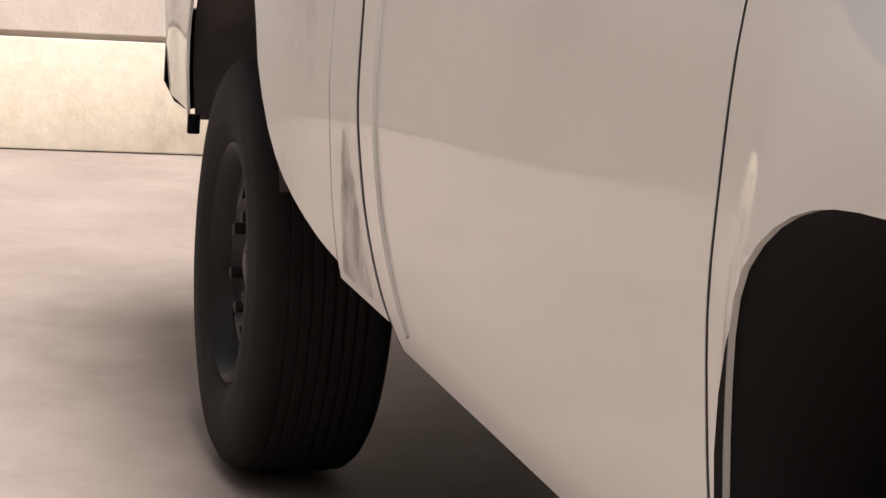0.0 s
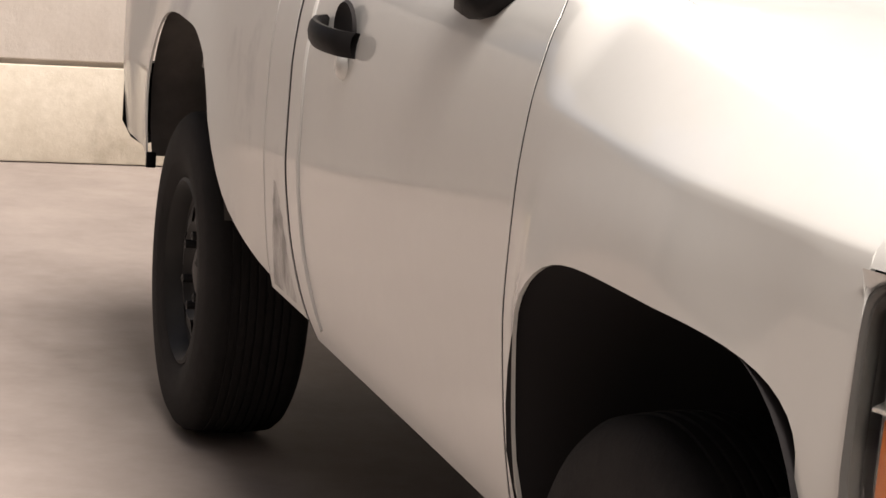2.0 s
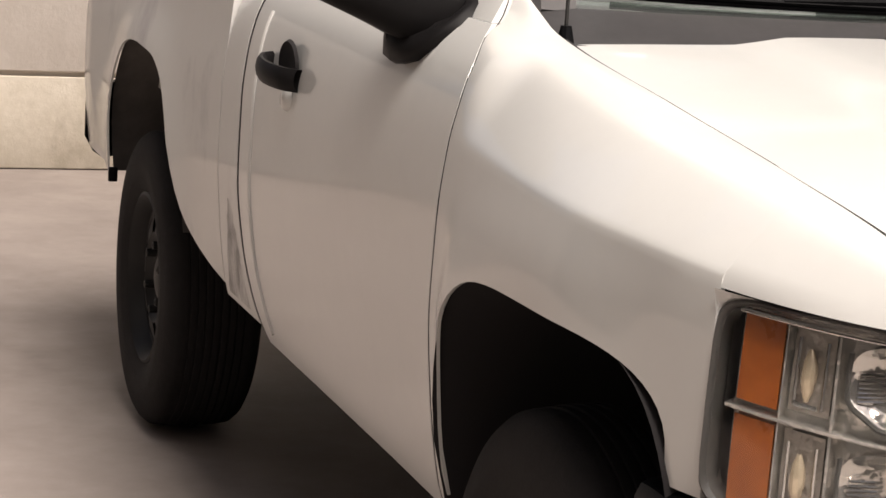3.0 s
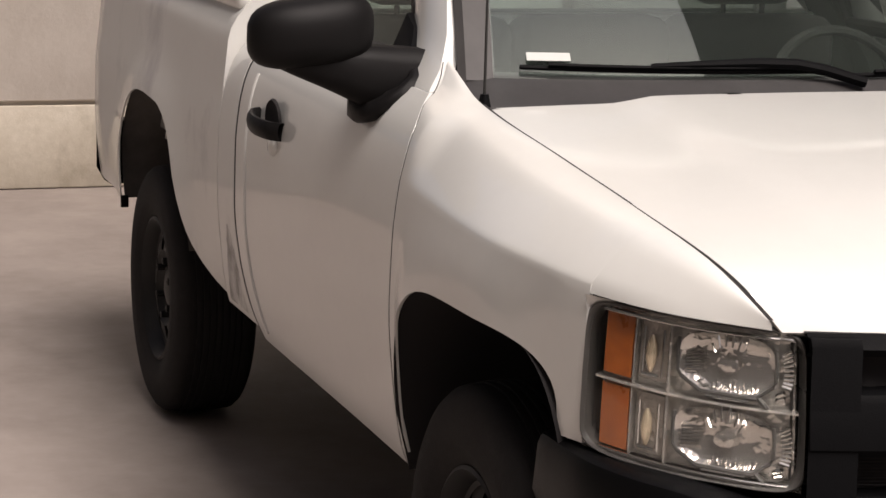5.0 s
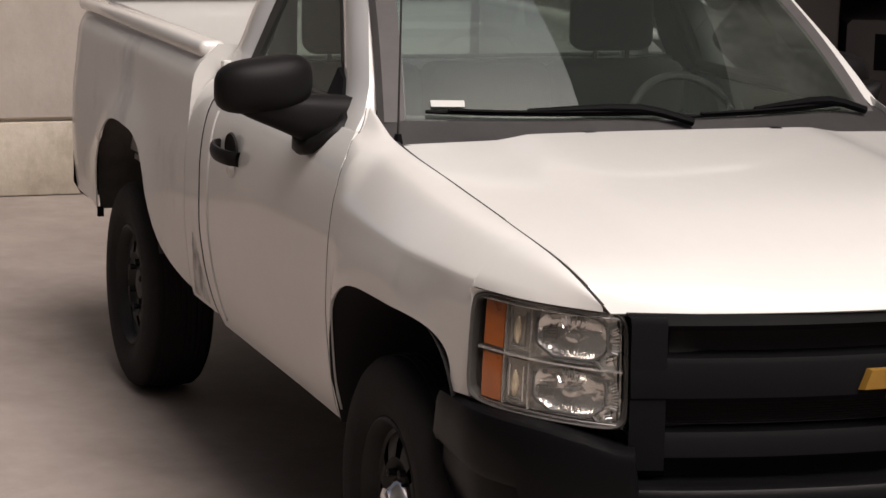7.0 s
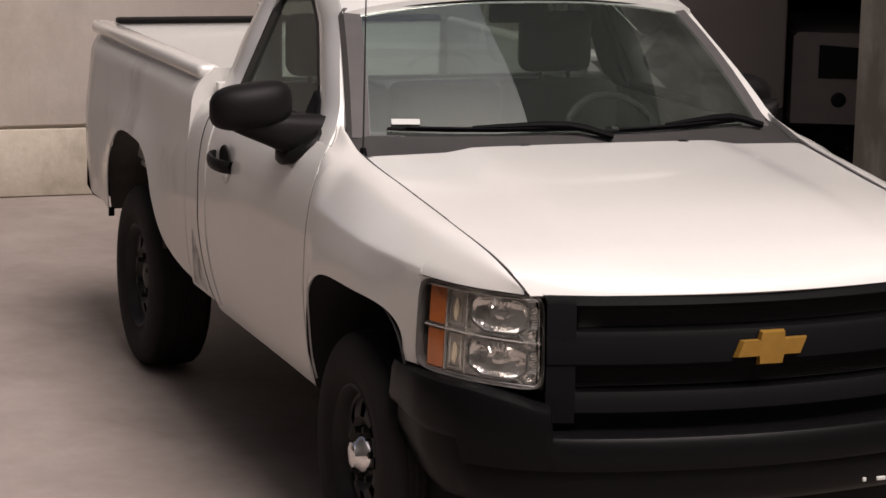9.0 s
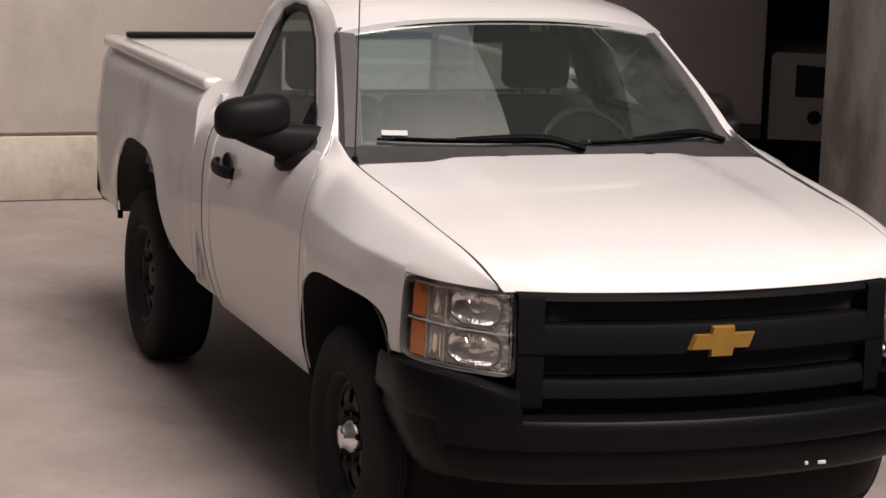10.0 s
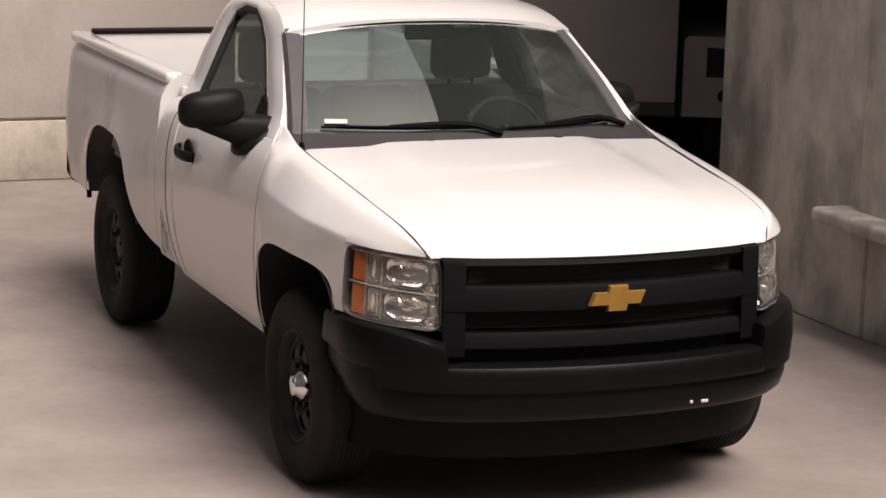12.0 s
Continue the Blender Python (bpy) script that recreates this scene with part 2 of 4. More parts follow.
def curve(points, xs):
    """A smooth curve through rows of (key, value...) at the keys xs; monotone keys."""
    t = np.array([p[0] for p in points], float)
    v = np.array([p[1:] for p in points], float)
    slope = np.gradient(v, t, axis=0)
    for k in range(v.shape[1]):
        d = np.diff(v[:, k]) / np.diff(t)
        for i in range(1, len(t) - 1):
            slope[i, k] = 0 if d[i - 1] * d[i] <= 0 else 2 * d[i - 1] * d[i] / (d[i - 1] + d[i])
        slope[0, k], slope[-1, k] = d[0], d[-1]
    out = []
    for x in np.atleast_1d(xs):
        i = int(np.clip(np.searchsorted(t, x) - 1, 0, len(t) - 2))
        h = t[i + 1] - t[i]
        s = np.clip((x - t[i]) / h, 0, 1)
        out.append((2 * s**3 - 3 * s**2 + 1) * v[i] + (s**3 - 2 * s**2 + s) * h * slope[i] + (3 * s**2 - 2 * s**3) * v[i + 1] + (s**3 - s**2) * h * slope[i + 1])
    return np.array(out)


def value(points, x):
    return float(curve(points, x)[0][0])


def spread(a, b, n):
    """n + 1 numbers from a to b, closer together towards both ends."""
    return [a + (b - a) * (0.5 - 0.5 * math.cos(math.pi * i / n)) for i in range(n + 1)]


# ---- the pickup: shared body lines; x ahead from the front axle, y to its left, z up ----
SIDE = [(0.44, 0.90), (0.50, 0.932), (0.56, 0.951), (0.70, 0.970), (0.85, 0.980), (1.00, 0.978), (1.10, 0.968), (1.16, 0.955), (1.21, 0.936), (1.255, 0.902), (1.29, 0.862)]
PLAN = [(-4.2, 0.955), (-3.9, 0.968), (-2.1, 0.98), (-0.9, 0.985), (-0.2, 0.992), (0.1, 0.986), (0.35, 0.955), (0.5, 0.915), (0.62, 0.86), (0.71, 0.785), (0.80, 0.66)]
GREEN = [(1.275, 0.880), (1.29, 0.8625), (1.31, 0.841), (1.36, 0.808), (1.5, 0.752), (1.62, 0.701), (1.71, 0.662), (1.76, 0.632), (1.80, 0.59)]
SEAM_Z = [(-0.67, 1.352), (-0.55, 1.318), (-0.43, 1.286), (0.0, 1.232), (0.36, 1.188), (0.62, 1.142), (0.70, 1.108), (0.77, 1.056)]
SEAM_Y = [(-0.67, 0.802), (-0.43, 0.812), (0.0, 0.80), (0.36, 0.788), (0.62, 0.765), (0.70, 0.745), (0.77, 0.712)]
DOOR_FRONT = [(0.50, -0.455), (0.80, -0.465), (0.95, -0.46), (1.05, -0.455), (1.15, -0.455), (1.22, -0.475), (1.285, -0.57), (1.352, -0.67)]
DOOR_REAR = [(0.50, -1.70), (0.53, -1.735), (0.60, -1.80), (0.70, -1.855), (0.82, -1.88), (1.0, -1.885), (1.29, -1.90)]
AXLE_F, AXLE_R, TYRE = 0.0, -3.0, 0.392
ARCH_R = [(0.0, 1.01), (0.16, 1.0), (0.28, 0.96), (0.37, 0.88), (0.43, 0.79), (0.50, 0.70), (0.58, 0.632), (0.68, 0.588), (0.80, 0.568), (0.92, 0.56)]


def side_y(x, z):
    return value(PLAN, x) - (0.98 - value(SIDE, z))


def arch(x, axle, half, foot, top, power=2.5):
    d = min(abs(x - axle) / half, 1.0)
    return foot + (top - foot) * (1 - d**power) ** (1 / power)


truck = thing("pickup_truck", "white regular-cab work pickup with black bumper and grille, parked on concrete", "pickup truck")


def bulge(x, z, axle):
    """How far the wheel arch swells out of the side."""
    r = math.hypot(x - axle, (z - 0.42) * 0.92)
    return 0.022 * math.exp(-(((r - 0.50) / 0.13) ** 2))


def shoulder_shape():
    """Wing shoulder from its crease to the bonnet gap: (height, width left), both 0 to 1."""
    tilt = [(0.0, 6), (0.05, 23), (0.62, 34), (0.80, 56), (1.0, 86)]
    z = w = 0.0
    table = [(0.0, 0.0)]
    for k in range(200):
        a = radians(value(tilt, (k + 0.5) / 200))
        z, w = z + math.cos(a), w + math.sin(a)
        table.append((z, w))
    return [(a / z, 1 - b / w) for a, b in table[::4]]


SHOULDER = shoulder_shape()
CREASE = [(-0.7, 1.13), (-0.35, 1.112), (0.1, 1.092), (0.55, 1.066), (0.8, 1.03)]
SHOULDER_Z, SHOULDER_W = [p[0] for p in SHOULDER], [p[1] for p in SHOULDER]


def make_fender(s):
    """Front wing: side skin with the wheel arch, shoulder up to the bonnet gap, tongue to the windscreen pillar, strip over the lamp."""
    bm = bmesh.new()

    def skin(x, z, top):
        out = side_y(x, z) + bulge(x, z, AXLE_F) * max(0.0, min(1.0, 1 - (x - 0.1) / 0.3))
        ys = value(SEAM_Y, x)
        hold = max(0.0, min(1.0, (-0.33 - x) / 0.11))
        hold = hold * hold * (3 - 2 * hold)
        if hold > 0:
            plain = side_y(x, z) if z < 1.285 else value(GREEN, z)
            if top - z < 0.05:
                plain = ys + (plain - ys) * math.sqrt(max(0.0, 1 - (1 - (top - z) / 0.05) ** 2))
        d, tall = top - z, max(0.045, top - value(CREASE, x))
        if d < tall:
            wide = side_y(x, top - tall) + bulge(x, top - tall, AXLE_F) * max(0.0, min(1.0, 1 - (x - 0.1) / 0.3))
            out = ys + (wide - ys) * float(np.interp(1 - d / tall, SHOULDER_Z, SHOULDER_W))
        return out + (plain - out) * hold if hold > 0 else out

    def level(i, low, top, x):
        """Heights up a column of the skin, with one of them on the crease."""
        fold = min(top - 0.045, value(CREASE, x))
        if i <= 14:
            return low + (fold - low) * i / 14
        return top - (top - fold) * (1 - (i - 14) / 26) ** 1.5

    def column(x0, low):
        col = []
        for i in range(41):
            top = value(SEAM_Z, x0)
            z = level(i, low, top, x0)
            x = x0
            if x0 < -0.40:
                for _ in range(6):
                    lead = min(1.0, (-0.40 - x0) / 0.05)
                    x = x0 + (value(DOOR_FRONT, z) + 0.455) * lead
                    top = value(SEAM_Z, x)
                    z = level(i, low, top, x)
            col.append(Vector((x, s * skin(x, z, top), z)))
        return col

    xs = [-0.451, -0.44, -0.43] + spread(-0.42, 0.40, 30) + [0.43, 0.47]
    cols = []
    for x in xs:
        low = 0.50 if x < -0.42 else (arch(x, -0.01, 0.411, 0.52 if x < 0 else 0.80, 0.945, 3.3) if x < 0.40 else 0.79)
        cols.append(column(x, low))
    sheet(bm, cols)
    front = []
    for x in [0.47, 0.52, 0.57, 0.62, 0.66, 0.70, 0.735, 0.765]:
        low = value([(0.47, 1.060), (0.62, 1.055), (0.70, 1.051), (0.765, 1.046)], x)
        top = max(value(SEAM_Z, x), low + 0.004)
        front.append([Vector((x, s * skin(x, top - (top - low) * (1 - i / 10) ** 1.7, top), top - (top - low) * (1 - i / 10) ** 1.7)) for i in range(11)])
    sheet(bm, front)
    hem(bm, lambda p: Vector((0, 0, -0.04)) if p.z > 1.03 and p.x < 0.70 and abs(abs(p.y) - value(SEAM_Y, p.x)) < 0.004 else Vector((-0.006, 0, 0)) if p.x > 0.69 else Vector((0, -s * 0.006, 0)))
    return part("fender", bm, WHITE, truck)


def make_door(s):
    bm = bmesh.new()
    rows = []
    zs = [0.507 + (1.287 - 0.507) * i / 40 for i in range(41)]
    for z in zs:
        a, b = value(DOOR_FRONT, z) - 0.004, value(DOOR_REAR, z) + 0.009
        rows.append([Vector((a + (b - a) * u, s * side_y(a + (b - a) * u, z), z)) for u in spread(0, 1, 26)])
    sheet(bm, rows)
    hem(bm, (0, -s * 0.045, 0))
    door = part("door", bm, WHITE, truck)
    # pressed edge line ahead of the rear gap
    bm = bmesh.new()
    tube(bm, [(value(DOOR_REAR, z) + 0.115, s * (side_y(-1.75, z) - 0.001), z) for z in np.linspace(0.54, 1.2, 20)], 0.006, 6)
    part("edge_pressing", bm, WHITE, door)
    # dark rubber behind both gaps
    for edge, k0, k1 in ((DOOR_FRONT, -0.0045, 0.0015), (DOOR_REAR, -0.013, 0.012)):
        bm = bmesh.new()
        tall = zs + [1.30, 1.32, 1.345] if edge is DOOR_FRONT else zs
        sheet(bm, [[Vector((value(edge, z) + k, s * ((side_y(value(edge, z), z) if z < 1.27 else value(GREEN, max(z, 1.28))) - (0.001 if edge is DOOR_FRONT else 0.0015)), z)) for k in (k0, k1)] for z in tall])
        part("door_seal", bm, DARK, door)
    # pull handle: recessed cup, black strap and bezel, lock below
    handle = thing("door_handle", "", "")
    handle.parent = door
    x0, x1, zc = -1.66, -1.42, 1.105
    y = s * side_y(-1.5, zc)
    bm = bmesh.new()
    sheet(bm, [[Vector((x0 + (x1 - x0) * u, y + s * (0.004 + (0.042 * math.sin(math.pi * min(1, max(0, u))) ** 0.5) * 1.0 + o * math.cos(a)), zc - 0.012 * u + 0.024 * math.sin(a))) for a, o in [(2 * math.pi * k / 10, 0.012) for k in range(10)]] for u in np.linspace(0.0, 1.0, 14)], True)
    part("strap", bm, SATIN, handle)
    bm = bmesh.new()
    c = Vector(((x0 + x1) / 2 + 0.03, y, zc + 0.01))
    rings = []
    for r, o in ((0.0, 0.003), (0.75, 0.004), (0.92, 0.008), (1.0, 0.002)):
        rings.append([c + Vector((0.075 * r * math.cos(a), s * o, 0.052 * r * math.sin(a))) for a in [2 * math.pi * k / 24 for k in range(24)]])
    sheet(bm, rings, True)
    part("cup", bm, DARK, handle)
    bm = bmesh.new()
    lathe(bm, [(0.001, s * 0.016), (0.014, s * 0.015), (0.022, s * 0.009), (0.026, s * 0.0)], ((x0 + x1) / 2 + 0.055, s * side_y(-1.5, zc - 0.055), zc - 0.055), 20)
    part("lock", bm, WHITE, handle, "white lock cover below the black handle")
    # window with black weatherstrip
    bm = bmesh.new()
    ring = [(-0.93, 1.325), (-1.0, 1.43), (-1.12, 1.52), (-1.27, 1.62), (-1.42, 1.69), (-1.56, 1.728), (-1.72, 1.73), (-1.81, 1.70), (-1.845, 1.62), (-1.85, 1.32)]
    inner = [Vector((x, s * (value(GREEN, z) - 0.018), z)) for x, z in ring]
    tube(bm, inner, 0.020, 8, True)
    part("weatherstrip", bm, SEAM, door)
    return door


def star(poly, centre, angle):
    """Where a ray from centre leaves a closed outline of (x, z)."""
    d = (math.cos(angle), math.sin(angle))
    best = None
    for (ax, az), (bx, bz) in zip(poly, poly[1:] + poly[:1]):
        ex, ez = bx - ax, bz - az
        den = d[0] * ez - d[1] * ex
        if abs(den) < 1e-9:
            continue
        t = ((ax - centre[0]) * ez - (az - centre[1]) * ex) / den
        u = ((ax - centre[0]) * d[1] - (az - centre[1]) * d[0]) / den
        if t > 0 and -1e-6 <= u <= 1 + 1e-6 and (best is None or t < best):
            best = t
    return centre[0] + d[0] * best, centre[1] + d[1] * best


CAB_OUT = [(-0.585, 1.2875), (-0.632, 1.318), (-0.678, 1.350), (-0.70, 1.388), (-0.81, 1.480), (-0.98, 1.606), (-1.09, 1.69), (-1.2, 1.735), (-1.35, 1.765), (-1.6, 1.785), (-1.85, 1.778), (-1.97, 1.755), (-2.03, 1.70), (-2.07, 1.50), (-2.08, 1.2875), (-1.3, 1.2875)]
CAB_IN = [(-0.88, 1.305), (-0.98, 1.43), (-1.12, 1.535), (-1.27, 1.635), (-1.42, 1.703), (-1.56, 1.742), (-1.73, 1.743), (-1.83, 1.71), (-1.866, 1.63), (-1.87, 1.305)]


def make_cab_side(s):
    """Pillars and roof rail round the door window, and the panel behind the door."""
    bm = bmesh.new()
    c = (-1.45, 1.53)
    angles = [2 * math.pi * k / 180 for k in range(180)]
    rows = []
    for f in (0.0, 0.12, 0.3, 0.5, 0.7, 0.88, 1.0):
        row = []
        for a in angles:
            o, i = star(CAB_OUT, c, a), star(CAB_IN, c, a)
            x, z = i[0] + (o[0] - i[0]) * f, i[1] + (o[1] - i[1]) * f
            swell = 0.012 * (1 - (2 * f - 1) ** 2)
            row.append(Vector((x, s * (value(GREEN, z) + swell), z)))
        rows.append(row)
    sheet(bm, rows, True)
    hem(bm, (0, -s * 0.035, 0))
    side_frame = part("cab_side_frame", bm, WHITE, truck)
    bm = bmesh.new()
    lip = [Vector((c[0] + (v.x - c[0]) * 0.985, v.y, c[1] + (v.z - c[1]) * 0.985)) for v in rows[0]]
    sheet(bm, [[Vector((v.x, v.y - s * o, v.z)) for v in row] for row, o in [(lip, 0.012)] + [(lip, 0.046)] + [(r, 0.046) for r in rows[1:-1]]], True)
    part("pillar_lining", bm, DASH, side_frame, "dark grey inner lining")
    bm = bmesh.new()
    rows = []
    for z in np.linspace(0.535, 1.287, 30):
        a, b = value(DOOR_REAR, max(z, 0.53)) - 0.012, -2.079
        rows.append([Vector((a + (b - a) * u, s * side_y(a + (b - a) * u, z), z)) for u in spread(0, 1, 10)])
    sheet(bm, rows)
    hem(bm, (0, -s * 0.035, 0))
    corner = part("cab_corner", bm, WORN, truck, "white panel with grey grime")
    # dried mud thrown forward by the rear wheel, a ragged wedge with a pointed tip
    if s < 0:
        chance = random.Random(5)
        bm = bmesh.new()
        rows = []
        for k in range(15):
            f = k / 14
            z = 0.77 - 0.22 * f
            x0 = -1.985 - 0.05 * f + chance.uniform(-0.004, 0.004)
            x1 = x0 + 0.012 + 0.20 * f**0.8 + chance.uniform(-0.006, 0.006)
            rows.append([Vector((x0 + (x1 - x0) * u, s * (side_y(x0 + (x1 - x0) * u, z) + 0.0012), z)) for u in spread(0, 1, 6)])
        sheet(bm, rows)
        part("mud_stain", bm, MUD, corner, "ragged stain of dried mud")


def make_bonnet():
    bm = bmesh.new()
    mid = [(0, -0.375, 1.300), (0.3, -0.02, 1.272), (0.6, 0.38, 1.228), (0.82, 0.68, 1.162), (0.93, 0.83, 1.105), (0.98, 0.883, 1.070), (1.0, 0.896, 1.046)]
    edge = [(0, -0.425, 0.806, 1.284), (0.3, 0.0, 0.795, 1.231), (0.6, 0.37, 0.783, 1.187), (0.82, 0.62, 0.760, 1.141), (0.93, 0.70, 0.738, 1.105), (0.98, 0.735, 0.716, 1.068), (1.0, 0.758, 0.698, 1.040)]
    us = [i / 40 for i in range(33)] + [0.8 + 0.2 * i / 16 for i in range(1, 17)]
    m, e = curve(mid, us), curve(edge, us)
    rows = []
    for (mx, mz), (ex, ey, ez), u in zip(m, e, us):
        row = []
        for v in [math.sin(math.pi / 2 * (k / 20 - 1)) * 0.5 + (k / 20 - 1) * 0.5 for k in range(41)]:
            k = abs(v) ** 2.2
            fade = (1 - u) ** 0.6
            step = 1 / (1 + math.exp((abs(v) - 0.60 - 0.06 * u) / 0.018))
            row.append(Vector((mx + (ex - mx) * abs(v) ** 1.9, v * (ey - (0.0095 if v < 0 else -0.012)), mz - 0.012 * fade + (ez - mz) * k + 0.014 * fade * step)))
        rows.append(row)
    sheet(bm, rows)
    hem(bm, lambda p: Vector((-0.02, -0.01 * p.y, -0.012)) if p.x > 0.72 else Vector((0, -0.012 * p.y, -0.04)))
    part("bonnet", bm, WHITE, truck)
    for y in (-0.25, 0.33):
        bm = bmesh.new()
        box(bm, -0.405, y - 0.022, 1.28, -0.368, y + 0.022, 1.301, 0.007)
        part("washer_jet", bm, BLACK, truck)
    for s in (-1, 1):
        bm = bmesh.new()
        sheet(bm, [[Vector((x, s * (value(SEAM_Y, x) + k), value(SEAM_Z, x) - 0.007)) for k in (-0.016 if s < 0 else -0.006, 0.002)] for x in np.linspace(-0.45, 0.755, 30)])
        part("bonnet_seal", bm, DARK, truck)


def make_roof():
    bm = bmesh.new()
    top = [(-1.06, 1.745, 1.685), (-1.12, 1.775, 1.708), (-1.22, 1.806, 1.742), (-1.4, 1.832, 1.772), (-1.65, 1.846, 1.785), (-1.85, 1.838, 1.778), (-1.98, 1.80, 1.75), (-2.03, 1.765, 1.715)]
    keys = [(-p[0], p[1], p[2]) for p in top]
    rows = []
    for x in np.linspace(-1.06, -2.03, 34):
        zc, ze = curve(keys, -x)[0]
        half = value(GREEN, min(ze, 1.8))
        rows.append([Vector((x + 0.035 * (1 - abs(v) ** 2) * (1 if x > -1.3 else 0) * max(0, (x + 1.3) / 0.24), v * half, ze + (zc - ze) * (1 - abs(v) ** 3.0))) for v in [k / 16 - 1 for k in range(33)]])
    sheet(bm, rows)
    hem(bm, (0, 0, -0.03))
    part("roof", bm, WHITE, truck)
    boxed("headliner", CLOTH, truck, (-2.0, -0.58, 1.70, -1.16, 0.58, 1.725), 0.01)


def screen(bm, corners_low, corners_top, mid_low, mid_top, inset=0.0, thick=0.006):
    rows = []
    for j in range(13):
        f = j / 12
        row = []
        for k in range(25):
            v = k / 12 - 1
            lo = Vector(mid_low).lerp(Vector((corners_low[0], corners_low[1] * (1 if v > 0 else -1), corners_low[2])), abs(v) ** 2.2)
            hi = Vector(mid_top).lerp(Vector((corners_top[0], corners_top[1] * (1 if v > 0 else -1), corners_top[2])), abs(v) ** 2.2)
            lo.y, hi.y = corners_low[1] * v, corners_top[1] * v
            p = lo.lerp(hi, f)
            p += Vector((0.5, 0, 0.86)) * 0.02 * math.sin(math.pi * f)
            row.append(p)
        rows.append(row)
    vs = sheet(bm, rows)
    way = Vector((-0.55, 0, -0.83)) * thick
    made = bmesh.ops.duplicate(bm, geom=list(bm.faces))
    for v in (g for g in made["geom"] if isinstance(g, bmesh.types.BMVert)):
        v.co += way
    bmesh.ops.reverse_faces(bm, faces=[g for g in made["geom"] if isinstance(g, bmesh.types.BMFace)])
    edges = [e for e in bm.edges if e.is_boundary]
    bmesh.ops.bridge_loops(bm, edges=edges)


def make_glazing():
    bm = bmesh.new()
    screen(bm, (-0.60, 0.775, 1.315), (-1.085, 0.655, 1.687), (-0.44, 0, 1.295), (-1.035, 0, 1.735))
    ws = part("windshield", bm, GLASS, truck, "tinted windshield with a small white sticker low down")
    ws.visible_shadow = False
    for s in (-1, 1):
        bm = bmesh.new()
        pts = [Vector((-0.60, 0.775, 1.315)).lerp(Vector((-1.085, 0.655, 1.687)), f) + Vector((0.5, 0, 0.86)) * 0.02 * math.sin(math.pi * f) for f in np.linspace(-0.02, 1.02, 12)]
        sheet(bm, [[p + Vector((0.012, dy, dz)) * 1.0 for dy, dz in ((-0.055, -0.008), (-0.05, 0.006), (0.012 if s < 0 else -0.012, 0.008), (0.03 if s < 0 else -0.004, -0.02))] for p in pts])
        if s < 0:
            for v in bm.verts:
                v.co.y *= -1
        part("pillar_trim", bm, TRIM, ws)
    bm = bmesh.new()
    sheet(bm, [[Vector((-1.035 - 0.05 * abs(v) ** 2.2 + dx, 0.655 * v, 1.735 - 0.048 * abs(v) ** 2.2 + dz)) for dx, dz in ((0.014, -0.010), (0.017, -0.005), (-0.01, 0.012))] for v in np.linspace(-1, 1, 25)])
    part("top_trim", bm, BLACK, ws)
    bm = bmesh.new()
    box(bm, -0.001, -0.048, -0.014, 0.001, 0.048, 0.014)
    st = part("sticker", bm, PAPER, ws, "small white paper sticker")
    st.matrix_basis = pose(-0.585, -0.60, 1.362, 0, -57, -14)
    bm = bmesh.new()
    box(bm, -1.3, -0.035, 1.62, -1.27, 0.2, 1.69, 0.01)
    part("rear_view_mirror", bm, BLACK, truck)
    bm = bmesh.new()
    box(bm, -2.045, -0.60, 1.335, -2.039, 0.60, 1.64)
    rw = part("rear_window", bm, GLASS, truck)
    rw.visible_shadow = False
    for s in (-1, 1):
        bm = bmesh.new()
        ring = [(-0.93, 1.32), (-1.0, 1.435), (-1.12, 1.53), (-1.27, 1.628), (-1.42, 1.697), (-1.56, 1.735), (-1.72, 1.737), (-1.82, 1.706), (-1.856, 1.62), (-1.86, 1.31)]
        outer = [bm.verts.new((x, s * (value(GREEN, z) - 0.02), z)) for x, z in ring]
        back = [bm.verts.new((x, s * (value(GREEN, z) - 0.025), z)) for x, z in ring]
        bm.faces.new(outer)
        bm.faces.new(list(reversed(back)))
        for i in range(len(ring)):
            j = (i + 1) % len(ring)
            bm.faces.new((outer[j], outer[i], back[i], back[j]))
        sg = part("side_window", bm, GLASS, truck)
        sg.visible_shadow = False
    # rear wall of the cab
    bm = bmesh.new()
    box(bm, -2.075, -0.86, 0.55, -2.035, 0.86, 1.335, 0.008)
    box(bm, -2.06, -0.70, 1.335, -2.03, -0.60, 1.64, 0.005)
    box(bm, -2.06, 0.60, 1.335, -2.03, 0.70, 1.64, 0.005)
    box(bm, -2.06, -0.63, 1.64, -2.03, 0.63, 1.735, 0.005)
    part("cab_rear_wall", bm, WHITE, truck)
    # black cowl below the windscreen
    bm = bmesh.new()
    sheet(bm, [[Vector((x, y, z)) for x, z in ((-0.36 - 0.055 * abs(y / 0.8) ** 2, 1.272), (-0.40 - 0.09 * abs(y / 0.8) ** 2, 1.276), (-0.445 - 0.15 * abs(y / 0.8) ** 2.2, 1.314), (-0.495 - 0.16 * abs(y / 0.8) ** 2.2, 1.325), (-0.54 - 0.16 * abs(y / 0.8) ** 2.2, 1.30))] for y in np.linspace(-0.81, 0.81, 25)])
    hem(bm, (0, 0, -0.03))
    part("cowl", bm, COWL, truck, "weathered dark grey cowl panel")


